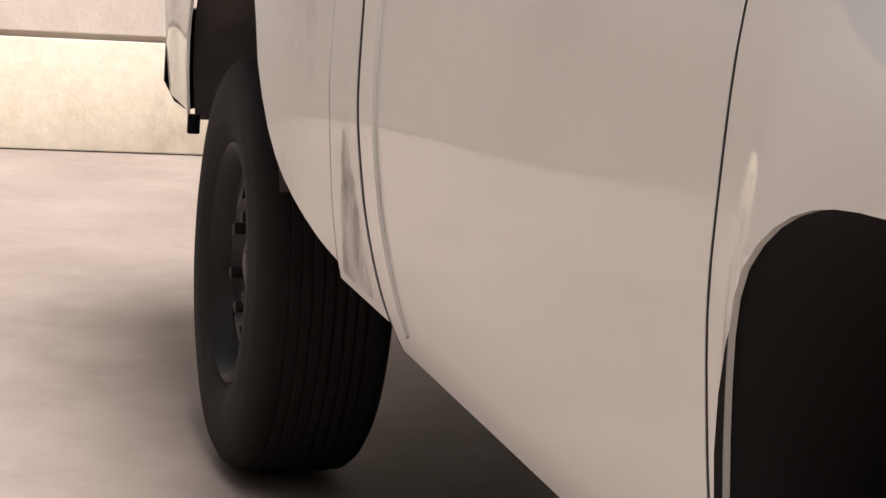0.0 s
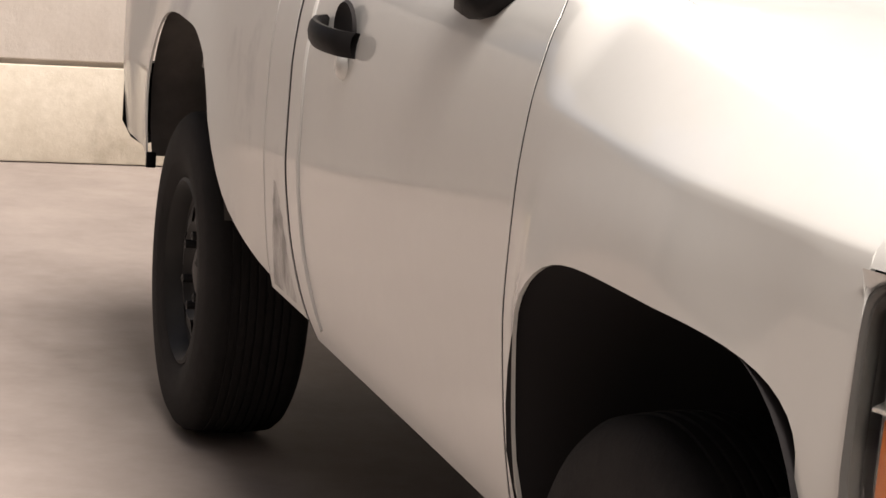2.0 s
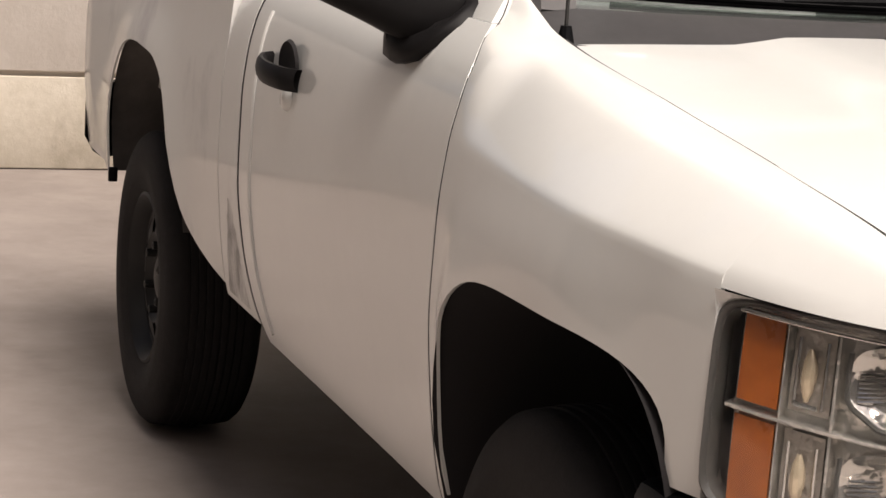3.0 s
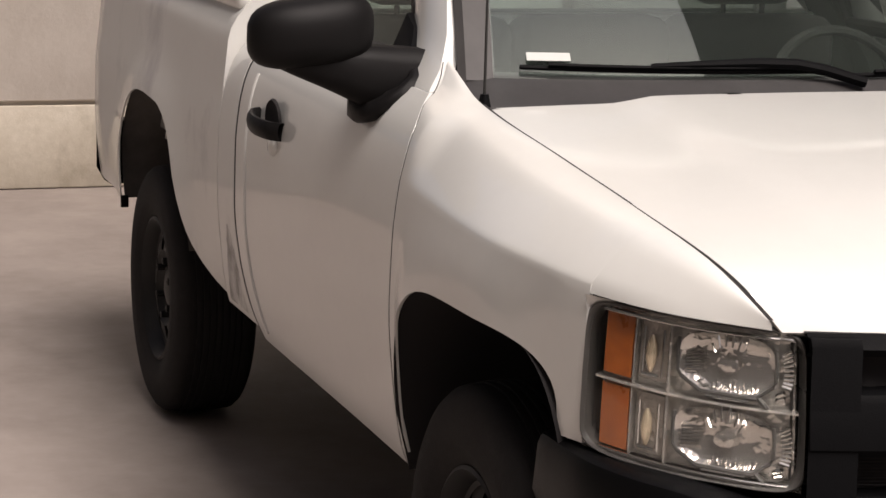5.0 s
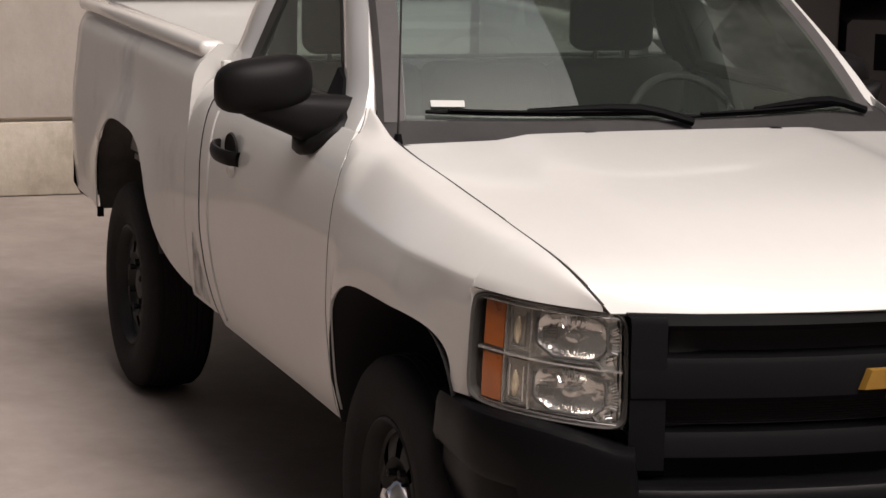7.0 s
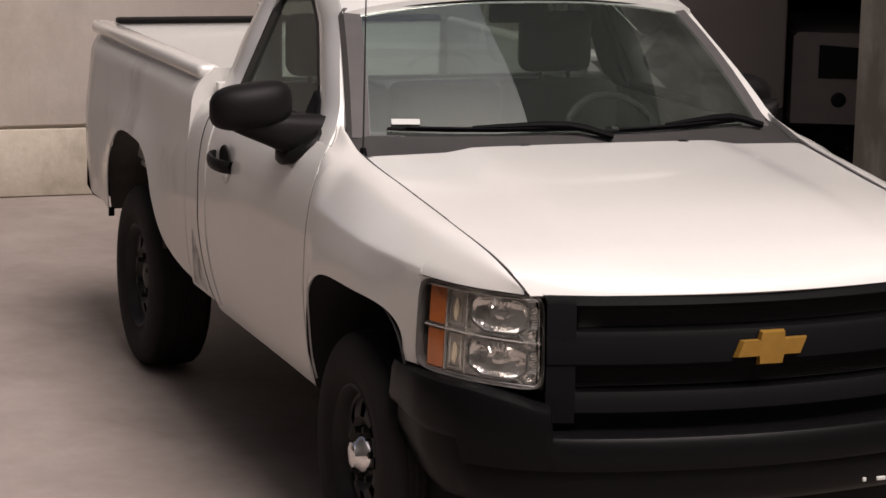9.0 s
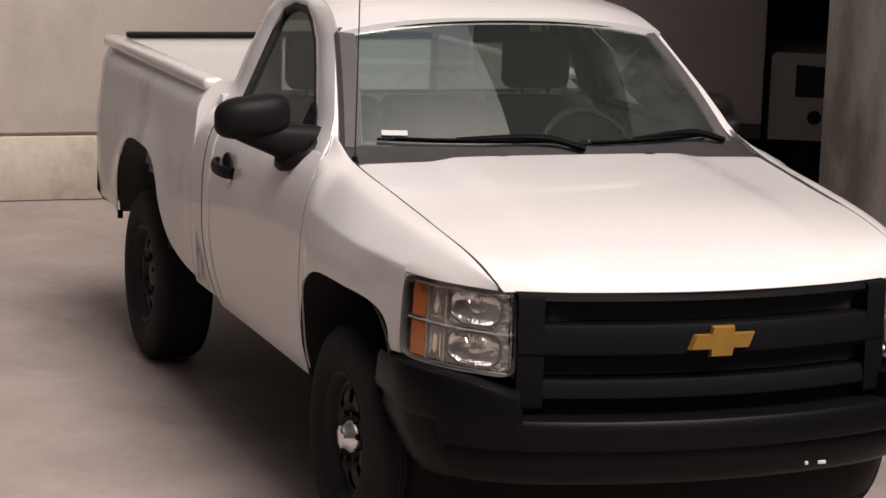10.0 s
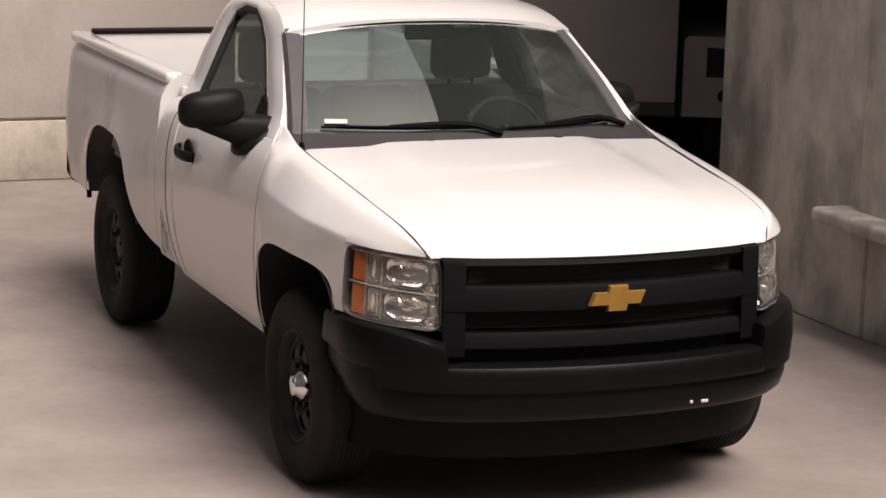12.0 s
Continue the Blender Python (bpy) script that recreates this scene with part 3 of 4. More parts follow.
def make_wiper(y0, y1, drop):
    w = thing("wiper", "", "")
    w.parent = truck

    def on_glass(y, f):
        v = abs(y / 0.775)
        lo = Vector((-0.44 - 0.16 * v**2.2, y, 1.295 + 0.02 * v**2.2))
        return lo + (Vector((-1.035, y, 1.735)) - Vector((-0.44, y, 1.295))) * f + Vector((0.5, 0, 0.86)) * (0.02 * math.sin(math.pi * f) + 0.012)

    bm = bmesh.new()
    pts = [on_glass(y0 + (y1 - y0) * k / 12, 0.045 + drop * math.sin(0.5 * math.pi * k / 12)) for k in range(13)]
    tube(bm, pts, 0.006, 6)
    tube(bm, [p + Vector((0.006, 0, 0.008)) for p in pts[1:12]], 0.005, 6)
    part("blade", bm, BLACK, w)
    bm = bmesh.new()
    way = [(0.40, 0.05, 0.012), (0.55, 0.055, 0.014), (0.75, 0.058, 0.016), (0.88, 0.048, 0.018), (0.97, 0.02, 0.02), (1.10, -0.03, 0.018)]
    tube(bm, [on_glass(y0 + (y1 - y0) * a, b + drop * min(1.0, a)) + Vector((0.5, 0, 0.86)) * c for a, b, c in way], [0.006, 0.009, 0.012, 0.013, 0.013, 0.012], 8)
    part("arm", bm, BLACK, w)


def make_mirror(s):
    mi = thing("side_mirror", "", "")
    mi.parent = truck
    bm = bmesh.new()
    rows = []
    c = Vector((-0.80, s * 1.078, 1.388)) if s < 0 else Vector((-1.0, 0.84, 1.365))
    for i in range(17):
        a = math.pi * (i / 16)
        # from the inner end to the outer end along y
        t = -math.cos(a)
        tall = 0.080 * max(0.0, 1 - abs(t) ** 3.3) ** (1 / 3.3) * (1.0 - 0.05 * t)
        deep = 0.085 * max(0.0, 1 - abs(t) ** 2.4) ** (1 / 2.4)
        rows.append([c + Vector((deep * (abs(math.cos(b)) ** 0.75) * (1 if math.cos(b) > 0 else -0.6), s * t * 0.142, tall * abs(math.sin(b)) ** 0.85 * (1 if math.sin(b) > 0 else -1) + 0.012 * (1 - t))) for b in [2 * math.pi * k / 24 for k in range(24)]])
    sheet(bm, rows, True)
    bmesh.ops.remove_doubles(bm, verts=bm.verts, dist=1e-5)
    part("housing", bm, SATIN, mi)
    bm = bmesh.new()
    sheet(bm, [[c + Vector((-0.056, s * 0.112 * math.cos(a) * r, 0.075 * math.sin(a) * r + 0.006)) for a in [2 * math.pi * k / 24 for k in range(24)]] for r in (0.02, 1.0)], True)
    part("mirror_glass", bm, CHROME, mi)
    bm = bmesh.new()
    rows = []
    out = 1.19 if s < 0 else 0.90
    for f in np.linspace(0, 1, 21):
        y = out + (0.800 - out) * f
        zt = 1.382 - 0.022 * f
        zb = value([(0, 1.345), (0.12, 1.318), (0.45, 1.262), (0.70, 1.214), (0.80, 1.192), (0.88, 1.190), (0.94, 1.205), (1.0, 1.26)], f)
        hw = 0.02 + 0.045 * math.sin(math.pi * min(1, f * 0.7 + 0.08)) ** 0.7
        x = -0.80 - 0.015 * f
        rows.append([Vector((x + hw * cx, s * y, zb + (zt - zb) * cz)) for cx, cz in ((0.85, 0.12), (1, 0.4), (1, 0.8), (0.7, 1), (-0.7, 1), (-1, 0.8), (-1, 0.4), (-0.85, 0.12), (-0.5, 0), (0.5, 0))])
    vs = sheet(bm, rows, True)
    bm.faces.new(vs[0])
    bm.faces.new(list(reversed(vs[-1])))
    part("arm", bm, SATIN, mi, sharp=75)
    bm = bmesh.new()
    rows = [[Vector((x, s * (value(GREEN, z) + o), z)) for x, z in ((-0.74, 1.295), (-0.93, 1.295), (-0.985, 1.425), (-0.90, 1.40))] for o in (0.016, -0.01)]
    vs = sheet(bm, rows, True)
    bm.faces.new(vs[0])
    part("sail", bm, BLACK, mi)
    # rounded foot on the door skin under the sail
    bm = bmesh.new()
    foot = [(-0.90, 1.222), (-0.86, 1.202), (-0.80, 1.196), (-0.74, 1.208), (-0.705, 1.235), (-0.695, 1.275), (-0.72, 1.31), (-0.80, 1.34), (-0.92, 1.34)]
    mid = (-0.83, 1.27)

    def skin(z):
        return side_y(-0.8, z) if z < 1.285 else value(GREEN, z)

    rows = [[Vector((mid[0] + (x - mid[0]) * r, s * (skin(z) + o), mid[1] + (z - mid[1]) * r)) for x, z in foot] for r, o in ((1.0, -0.01), (1.0, 0.018), (0.93, 0.028), (0.5, 0.032), (0.02, 0.033))]
    sheet(bm, rows, True)
    part("foot", bm, SATIN, mi, sharp=80)


def make_bed():
    for s in (-1, 1):
        bm = bmesh.new()
        cols = []
        xs = spread(-2.086, AXLE_R, 36) + spread(AXLE_R, AXLE_R - 0.465, 20)[1:] + [-3.49, -3.55, -3.7, -3.84, -3.95, -4.04, -4.085, -4.10]
        for x in xs:
            low = value(ARCH_R, x - AXLE_R) if x > AXLE_R else (arch(x, AXLE_R, 0.466, 0.60, 1.01, 2.8) if x > AXLE_R - 0.466 else 0.60)
            col = []
            for i in range(27):
                z = low + (1.385 - low) * i / 26
                y = value(PLAN, x) - (0.98 - (value(SIDE, min(z, 1.10)) - max(0, z - 1.10) * 0.10 - max(0, z - 1.26) ** 2 * 5))
                y += bulge(x, z, AXLE_R) * 1.2 - 0.03 * max(0, (-4.01 - x) / 0.09) ** 2
                col.append(Vector((x, s * y, z)))
            cols.append(col)
        sheet(bm, cols)
        hem(bm, lambda p: Vector((0, -s * 0.13, 0)) if p.x > -2.09 else Vector((0, -s * 0.006, -0.001)))
        side = part("bed_side", bm, WORN, truck, "white bed side with grey grime")
        bm = bmesh.new()
        box(bm, -4.08, min(s * 0.83, s * 0.925), 1.335, -2.10, max(s * 0.83, s * 0.93), 1.395, 0.026, 4)
        part("bed_rail", bm, WHITE, side)
        bm = bmesh.new()
        box(bm, -4.04, min(s * 0.83, s * 0.85), 0.84, -2.11, max(s * 0.83, s * 0.85), 1.36, 0.004)
        part("inner_wall", bm, WHITE, side)
    for s in (-1, 1):
        boxed("wheelhouse", WHITE, truck, (AXLE_R - 0.50, min(s * 0.54, s * 0.835), 0.842, AXLE_R + 0.50, max(s * 0.54, s * 0.835), 1.04), 0.06, segments=4)
    bm = bmesh.new()
    for k in range(14):
        y0 = -0.83 + 1.66 * k / 14
        box(bm, -4.04, y0 + 0.004, 0.82, -2.11, y0 + 0.085, 0.845, 0.006, 1)
    box(bm, -4.04, -0.83, 0.80, -2.11, 0.83, 0.822)
    part("bed_floor", bm, WHITE, truck)
    boxed("bed_front_wall", WHITE, truck, (-2.13, -0.86, 0.56, -2.10, 0.86, 1.34), 0.008)
    tg = boxed("tailgate", WHITE, truck, (-4.11, -0.80, 0.62, -4.055, 0.80, 1.38), 0.012)
    boxed("tailgate_cap", SATIN, tg, (-4.125, -0.80, 1.374, -4.045, 0.80, 1.402), 0.009, "black plastic cap on top")
    # rear bumper with rounded black ends
    bm = bmesh.new()
    rows = []
    for k in range(41):
        v = k / 20 - 1
        x = -4.22 + 0.14 * abs(v) ** 7
        y = 0.965 * v
        inx = 1 if abs(v) < 0.9 else 1 - (abs(v) - 0.9) * 2
        rows.append([Vector((x + dx * inx, y - math.copysign(0.06, v) * abs(v) ** 9 * dz2, z)) for dx, z, dz2 in ((0.10, 0.79, 1), (0.01, 0.785, 0.6), (0.0, 0.76, 0.3), (0.0, 0.62, 0.3), (0.02, 0.575, 0.7), (0.10, 0.565, 1))])
    sheet(bm, rows)
    hem(bm, (0.01, 0, 0))
    part("rear_bumper", bm, BLACK, truck)


NOSE = [(0.0, 0.473, 0.930), (0.2, 0.565, 0.889), (0.4, 0.648, 0.838), (0.6, 0.712, 0.780), (0.8, 0.762, 0.717), (1.0, 0.798, 0.655)]


def nose(u, f, deep=0.0):
    """A place on the lamp corner: u from the outer to the inner edge, f from the bottom to the top, deep inwards."""
    x, y = curve(NOSE, u)[0]
    z0, z1 = 0.787 - 0.02 * u, 1.052 - 0.016 * u
    lean = 0.032 * max(f, 0.0) ** 1.6 * (0.45 + 0.55 * u)
    n = Vector((0.5 + 0.5 * u, -(1 - 0.75 * u), 0)).normalized()
    return Vector((x, -y, z0 + (z1 - z0) * f)) - n * (deep + lean)


def make_headlight(s):
    hl = thing("headlight", "", "")
    hl.parent = truck
    flip = (lambda p: p) if s < 0 else (lambda p: Vector((p.x, -p.y, p.z)))
    inward = flip(Vector((-0.03, 0.03, 0)))

    def patch(bm, u0, u1, f0, f1, deep, nu=10, nf=6, dish=0.0):
        rows = []
        for i in range(nu + 1):
            row = []
            for j in range(nf + 1):
                u, f = i / nu, j / nf
                d = deep + dish * (1 - (2 * u - 1) ** 2) * (1 - (2 * f - 1) ** 2)
                row.append(flip(nose(u0 + (u1 - u0) * u, f0 + (f1 - f0) * f, d)))
            rows.append(row)
        return sheet(bm, rows)

    def squircle(uc, fc, du, df, n=40, p=0.6):
        loop = []
        for k in range(n):
            cu, cf = math.cos(2 * math.pi * k / n), math.sin(2 * math.pi * k / n)
            q = p if cf > 0 else p * 1.35
            loop.append((uc + du * abs(cu) ** q * (1 if cu > 0 else -1), fc + df * abs(cf) ** q * (1.06 if cf > 0 else -1)))
        return loop

    # rounded grey frame round the lens
    bm = bmesh.new()
    rows = []
    for r, d in ((1.0, 0.012), (0.995, 0.0), (0.975, -0.003), (0.945, 0.004), (0.94, 0.03)):
        row = []
        for k in range(64):
            cu, cf = math.cos(2 * math.pi * k / 64), math.sin(2 * math.pi * k / 64)
            u = 0.5 + 0.51 * abs(cu) ** 0.26 * (1 if cu > 0 else -1) * (1 - (1 - r) * 0.9)
            f = 0.5 + (0.522 if cf > 0 else 0.512) * abs(cf) ** 0.26 * (1 if cf > 0 else -1) * r
            row.append(flip(nose(u, f, d)))
        rows.append(row)
    sheet(bm, rows, True)
    part("bezel", bm, BEZEL, hl, "grey lamp frame")
    # white body fillet round the rounded upper corner of the frame
    bm = bmesh.new()
    arc = []
    for k in range(9):
        cu, cf = math.cos(math.pi / 2 + math.pi / 2 * k / 8), math.sin(math.pi / 2 + math.pi / 2 * k / 8)
        arc.append((0.5 - 0.51 * abs(cu) ** 0.26, 0.5 + 0.512 * abs(cf) ** 0.26))
    sheet(bm, [[flip(nose(u, f, 0.004)), flip(nose(-0.008, 1.03, -0.013))] for u, f in arc[1:-1]])
    part("corner_fillet", bm, WHITE, hl)
    bm = bmesh.new()
    patch(bm, 0, 1, 0, 1, 0.06, 14, 6)
    hem(bm, flip(Vector((0.03, -0.03, 0))))
    part("housing", bm, BEZEL, hl)
    bm = bmesh.new()
    patch(bm, 0.04, 0.97, 0.03, 0.97, 0.034, 30, 14)
    part("inner_mirror", bm, REFLECTOR, hl, "silvery faceted reflector")
    for f0, f1 in ((0.045, 0.465), (0.525, 0.94)):
        bm = bmesh.new()
        patch(bm, 0.075, 0.205, f0 + 0.01, f1, 0.014, 6, 4)
        hem(bm, inward)
        part("amber_reflector", bm, AMBER, hl, "amber side reflector")
        # park lamp: upright bowl with a bulb
        bm = bmesh.new()
        patch(bm, 0.225, 0.35, f0 + 0.02, f1 - 0.01, 0.026, 8, 8, 0.0)
        part("park_lamp", bm, PARK, hl, "pale ribbed park lamp")
        bm = bmesh.new()
        tube(bm, [flip(nose(0.285, f0 + 0.08 + 0.24 * k / 5, 0.018)) for k in range(6)], [0.003, 0.008, 0.010, 0.010, 0.008, 0.003], 10)
        part("bulb", bm, BULB, hl)
        for u in (0.245, 0.33):
            bm = bmesh.new()
            tube(bm, [flip(nose(u, f0 + 0.05 + 0.31 * k / 4, 0.022)) for k in range(5)], 0.0022, 5)
            part("rib", bm, CHROME, hl)
        bm = bmesh.new()
        tube(bm, [flip(nose(0.25 + 0.07 * k / 4, f0 + 0.06, 0.018)) for k in range(5)], 0.003, 5)
        part("rib", bm, CHROME, hl)
        # main bowl with its dark rim, bulb shield and flutes
        uc, fc = 0.63, (f0 + f1) / 2 + 0.008
        du, df = 0.222, (f1 - f0) / 2 - 0.026
        loop = squircle(uc, fc, du, df)
        bm = bmesh.new()
        edge = [(-1.0, 0.75), (-1.02, 0.2), (-1.0, -0.42), (-0.92, -0.6), (-0.55, -0.98), (-0.4, -1.02), (0.45, -1.02), (0.6, -0.98), (0.95, -0.55), (1.02, -0.35), (1.03, 0.2), (1.0, 0.7)]
        tube(bm, [flip(nose(uc + du * a, fc + df * c, 0.013)) for a, c in edge], 0.0036, 6)
        part("bowl_rim", bm, BEZEL, hl)
        bm = bmesh.new()
        tube(bm, [flip(nose(uc + du * 0.62, fc - df * 0.9, 0.014)), flip(nose(uc + du * 0.85, f0 - 0.02, 0.014))], 0.0045, 6)
        tube(bm, [flip(nose(uc - du * 0.5, fc - df * 1.0, 0.012)), flip(nose(uc + du * 0.62, fc - df * 1.0, 0.012))], 0.004, 6)
        part("rim_foot", bm, BEZEL, hl)
        bm = bmesh.new()
        rows = []
        for r, d in ((1.0, 0.014), (0.86, 0.022), (0.66, 0.030), (0.4, 0.033), (0.22, 0.033), (0.2, 0.012), (0.02, 0.011)):
            rows.append([flip(nose(uc + (u - uc) * r, fc + (f - fc) * r, d)) for u, f in loop])
        sheet(bm, rows, True)
        part("bowl", bm, MIRROR, hl)
        # bright ridges: a slanting fan at the outer side, short ones along the floor, a bright shelf, a fan by the grille
        for k in range(7):
            bm = bmesh.new()
            f = fc - df * (0.42 - 0.11 * k)
            tube(bm, [flip(nose(uc - du * 0.86, f, 0.015)), flip(nose(uc - du * (0.45 + 0.02 * abs(k - 3)), f + 0.022, 0.018))], 0.0019, 4)
            part("flute", bm, CHROME, hl)
        for k in range(11):
            bm = bmesh.new()
            u = uc - 0.07 + 0.02 * k
            tube(bm, [flip(nose(u, fc - df * 0.86, 0.017)), flip(nose(u + 0.004, fc - df * (0.5 if k % 3 else 0.66), 0.019))], 0.0017, 4)
            part("flute", bm, CHROME, hl)
        for k in range(6):
            bm = bmesh.new()
            a = 0.5 + 0.42 * k
            u, f = uc + 0.07 * math.cos(a), fc + df * (0.12 + 0.55 * math.sin(a))
            tube(bm, [flip(nose(u, f, 0.012)), flip(nose(u + 0.022 * math.cos(a), f + 0.10 * math.sin(a), 0.016))], 0.0022, 5)
            part("flute", bm, CHROME, hl)
        bm = bmesh.new()
        tube(bm, [flip(nose(uc - du * 0.42, fc - df * 1.12, 0.012)), flip(nose(uc + du * 0.45, fc - df * 1.12, 0.012))], 0.0032, 6)
        part("shelf", bm, CHROME, hl)
        for k in range(9):
            bm = bmesh.new()
            a = -0.75 + 0.2 * k
            p0, p1 = (0.865 + 0.035 * math.cos(a), fc + df * 0.72 * math.sin(a)), (0.905 + 0.045 * math.cos(a), fc + df * 0.9 * math.sin(a) + 0.012)
            tube(bm, [flip(nose(*p0, 0.020)), flip(nose(*p1, 0.017))], 0.003, 5)
            part("flute", bm, CHROME, hl)
        for k in range(6):
            bm = bmesh.new()
            u, f = 0.862 + 0.012 * (k % 3), f0 + 0.035 + 0.03 * (k // 3) + 0.006 * (k % 3)
            tube(bm, [flip(nose(u, f, 0.015)), flip(nose(u + 0.012, f + 0.016, 0.013))], 0.0042, 5)
            part("facet", bm, CHROME, hl)
    # thin bright lip under the frame, above and below
    for f in (0.952, 0.038):
        bm = bmesh.new()
        tube(bm, [flip(nose(0.07 + 0.9 * k / 20, f, 0.006)) for k in range(21)], 0.0030, 6)
        part("lip", bm, CHROME, hl)
    bm = bmesh.new()
    patch(bm, 0.045, 0.97, 0.487, 0.502, 0.010, 20, 2)
    hem(bm, inward)
    part("divider", bm, REFLECTOR, hl)
    bm = bmesh.new()
    patch(bm, 0.211, 0.216, 0.03, 0.95, 0.014, 2, 8)
    hem(bm, inward)
    patch(bm, 0.365, 0.373, 0.03, 0.95, 0.014, 2, 8)
    hem(bm, inward)
    part("upright", bm, REFLECTOR, hl)
    bm = bmesh.new()
    patch(bm, 0.01, 0.99, 0.01, 0.99, 0.001, 16, 8)
    back = bmesh.ops.duplicate(bm, geom=list(bm.faces))
    for v in (g for g in back["geom"] if isinstance(g, bmesh.types.BMVert)):
        v.co += flip(Vector((-0.002, 0.0015, 0)))
    bmesh.ops.reverse_faces(bm, faces=[g for g in back["geom"] if isinstance(g, bmesh.types.BMFace)])
    bmesh.ops.bridge_loops(bm, edges=[e for e in bm.edges if e.is_boundary])
    bmesh.ops.recalc_face_normals(bm, faces=bm.faces)
    ln = part("lens", bm, LENS, hl, "clear plastic lens")
    ln.visible_shadow = False


def face_x(y):
    return 0.905 - 0.105 * (abs(y) / 0.66) ** 2.0


def make_grille():
    g = thing("grille", "", "")
    g.parent = truck
    ys = np.linspace(-0.655, 0.655, 33)

    def bar(name, z0, z1, deep, proud, parent=g, mat=BLACK, yy=ys):
        bm = bmesh.new()
        rows = [[Vector((face_x(y) - deep, y, z0)), Vector((face_x(y) - 0.012 + proud, y, z0 + 0.004)), Vector((face_x(y) + proud, y, z0 + 0.018)), Vector((face_x(y) + proud - 0.006, y, z1 - 0.018)), Vector((face_x(y) - 0.014 + proud, y, z1 - 0.003)), Vector((face_x(y) - deep, y, z1))] for y in yy]
        sheet(bm, rows)
        return part(name, bm, mat, parent)

    bm = bmesh.new()
    sheet(bm, [[Vector((face_x(y) - 0.075, y, z)) for z in (0.62, 0.8, 1.035)] for y in ys])
    part("backing", bm, DARK, g)
    bar("top_frame", 1.0, 1.046, 0.08, -0.006)
    bar("grille_bar", 0.832, 0.945, 0.08, 0.012)
    bar("grille_bar", 0.690, 0.768, 0.08, 0.008)
    for s in (-1, 1):
        bar("side_frame", 0.66, 1.040, 0.08, 0.011, yy=np.linspace(s * 0.575, s * 0.656, 6))
    bm = bmesh.new()
    for k in range(9):
        z = 0.775 + 0.006 * k
        tube(bm, [(face_x(y) - 0.05, y, z) for y in ys[::2]], 0.0015, 4)
    part("mesh_insert", bm, DARK, g)
    # plain two-tone badge: slanted bar crossed by a block
    bm = bmesh.new()
    out = [(-0.118, -0.026), (-0.042, -0.026), (-0.042, -0.052), (0.036, -0.052), (0.042, -0.024), (0.098, -0.024), (0.118, 0.026), (0.042, 0.026), (0.042, 0.050), (-0.036, 0.050), (-0.042, 0.024), (-0.098, 0.024)]
    low = [bm.verts.new((0.915, y, 0.888 + z)) for y, z in out]
    top = [bm.verts.new((0.932, y * 0.93, 0.888 + z * 0.9)) for y, z in out]
    bm.faces.new(top)
    for i in range(len(out)):
        j = (i + 1) % len(out)
        bm.faces.new((low[i], low[j], top[j], top[i]))
    part("badge", bm, GOLD, g, "gold badge")


def make_front_bumper():
    b = thing("front_bumper", "", "")
    b.parent = truck
    plan = [(0.0, 0.36, 0.952), (0.12, 0.50, 0.945), (0.26, 0.655, 0.90), (0.38, 0.765, 0.82), (0.5, 0.852, 0.70), (0.6, 0.905, 0.56), (0.75, 0.952, 0.34), (0.9, 0.975, 0.13), (1.0, 0.98, 0.0)]
    tops = [(0.0, 0.785), (0.3, 0.778), (0.45, 0.752), (0.505, 0.735), (0.512, 0.735)]
    rows = []
    us = list(np.linspace(0, 0.52, 22)) + [0.528, 0.536] + list(np.linspace(0.55, 1.0, 18))
    pts = [(u, 1) for u in us] + [(u, -1) for u in reversed(us[:-1])]
    for u, s in pts:
        x, y = curve(plan, u)[0]
        d = curve(plan, min(1, u + 0.01))[0] - curve(plan, max(0, u - 0.01))[0]
        n = Vector((-d[1], -d[0] * -1, 0)).normalized()
        n = Vector((abs(n.x), abs(n.y), 0))
        top = value(tops, u) if u <= 0.528 else 0.652
        low = 0.43 if u > 0.2 else 0.43 + (0.2 - u) * 0.35
        row = []
        for o, f in ((-0.09, 1.0), (-0.02, 1.0), (-0.004, 0.975), (0.004, 0.92), (0.012, 0.62), (0.004, 0.55), (-0.018, 0.53), (-0.014, 0.34), (-0.03, 0.10), (-0.055, 0.0), (-0.12, -0.02)):
            z = low + (top - low) * f if f > 0.56 or u < 0.3 else low + (0.652 - low) * f
            row.append(Vector((x + n.x * o, s * -1 * (y + n.y * o), z)))
        rows.append(row)
    bm = bmesh.new()
    sheet(bm, rows)
    hem(bm, (-0.02, 0, -0.002))
    part("bumper_face", bm, BUMPER, b)
    bm = bmesh.new()
    sheet(bm, [[Vector((curve(plan, u)[0][0] - dx, s * -curve(plan, u)[0][1] * 0.93, z)) for z, dx in ((0.26, 0.17), (0.34, 0.12), (0.45, 0.09))] for u, s in pts if u > 0.15])
    hem(bm, (-0.02, 0, 0))
    part("air_dam", bm, BLACK, b)
    for y, w in ((0.305, 0.012), (0.352, 0.03)):
        bm = bmesh.new()
        box(bm, 0.955, y, 0.470, 0.962, y + w, 0.482, 0.002)
        part("paint_chip", bm, PAPER, b, "small bare white chip in the black")


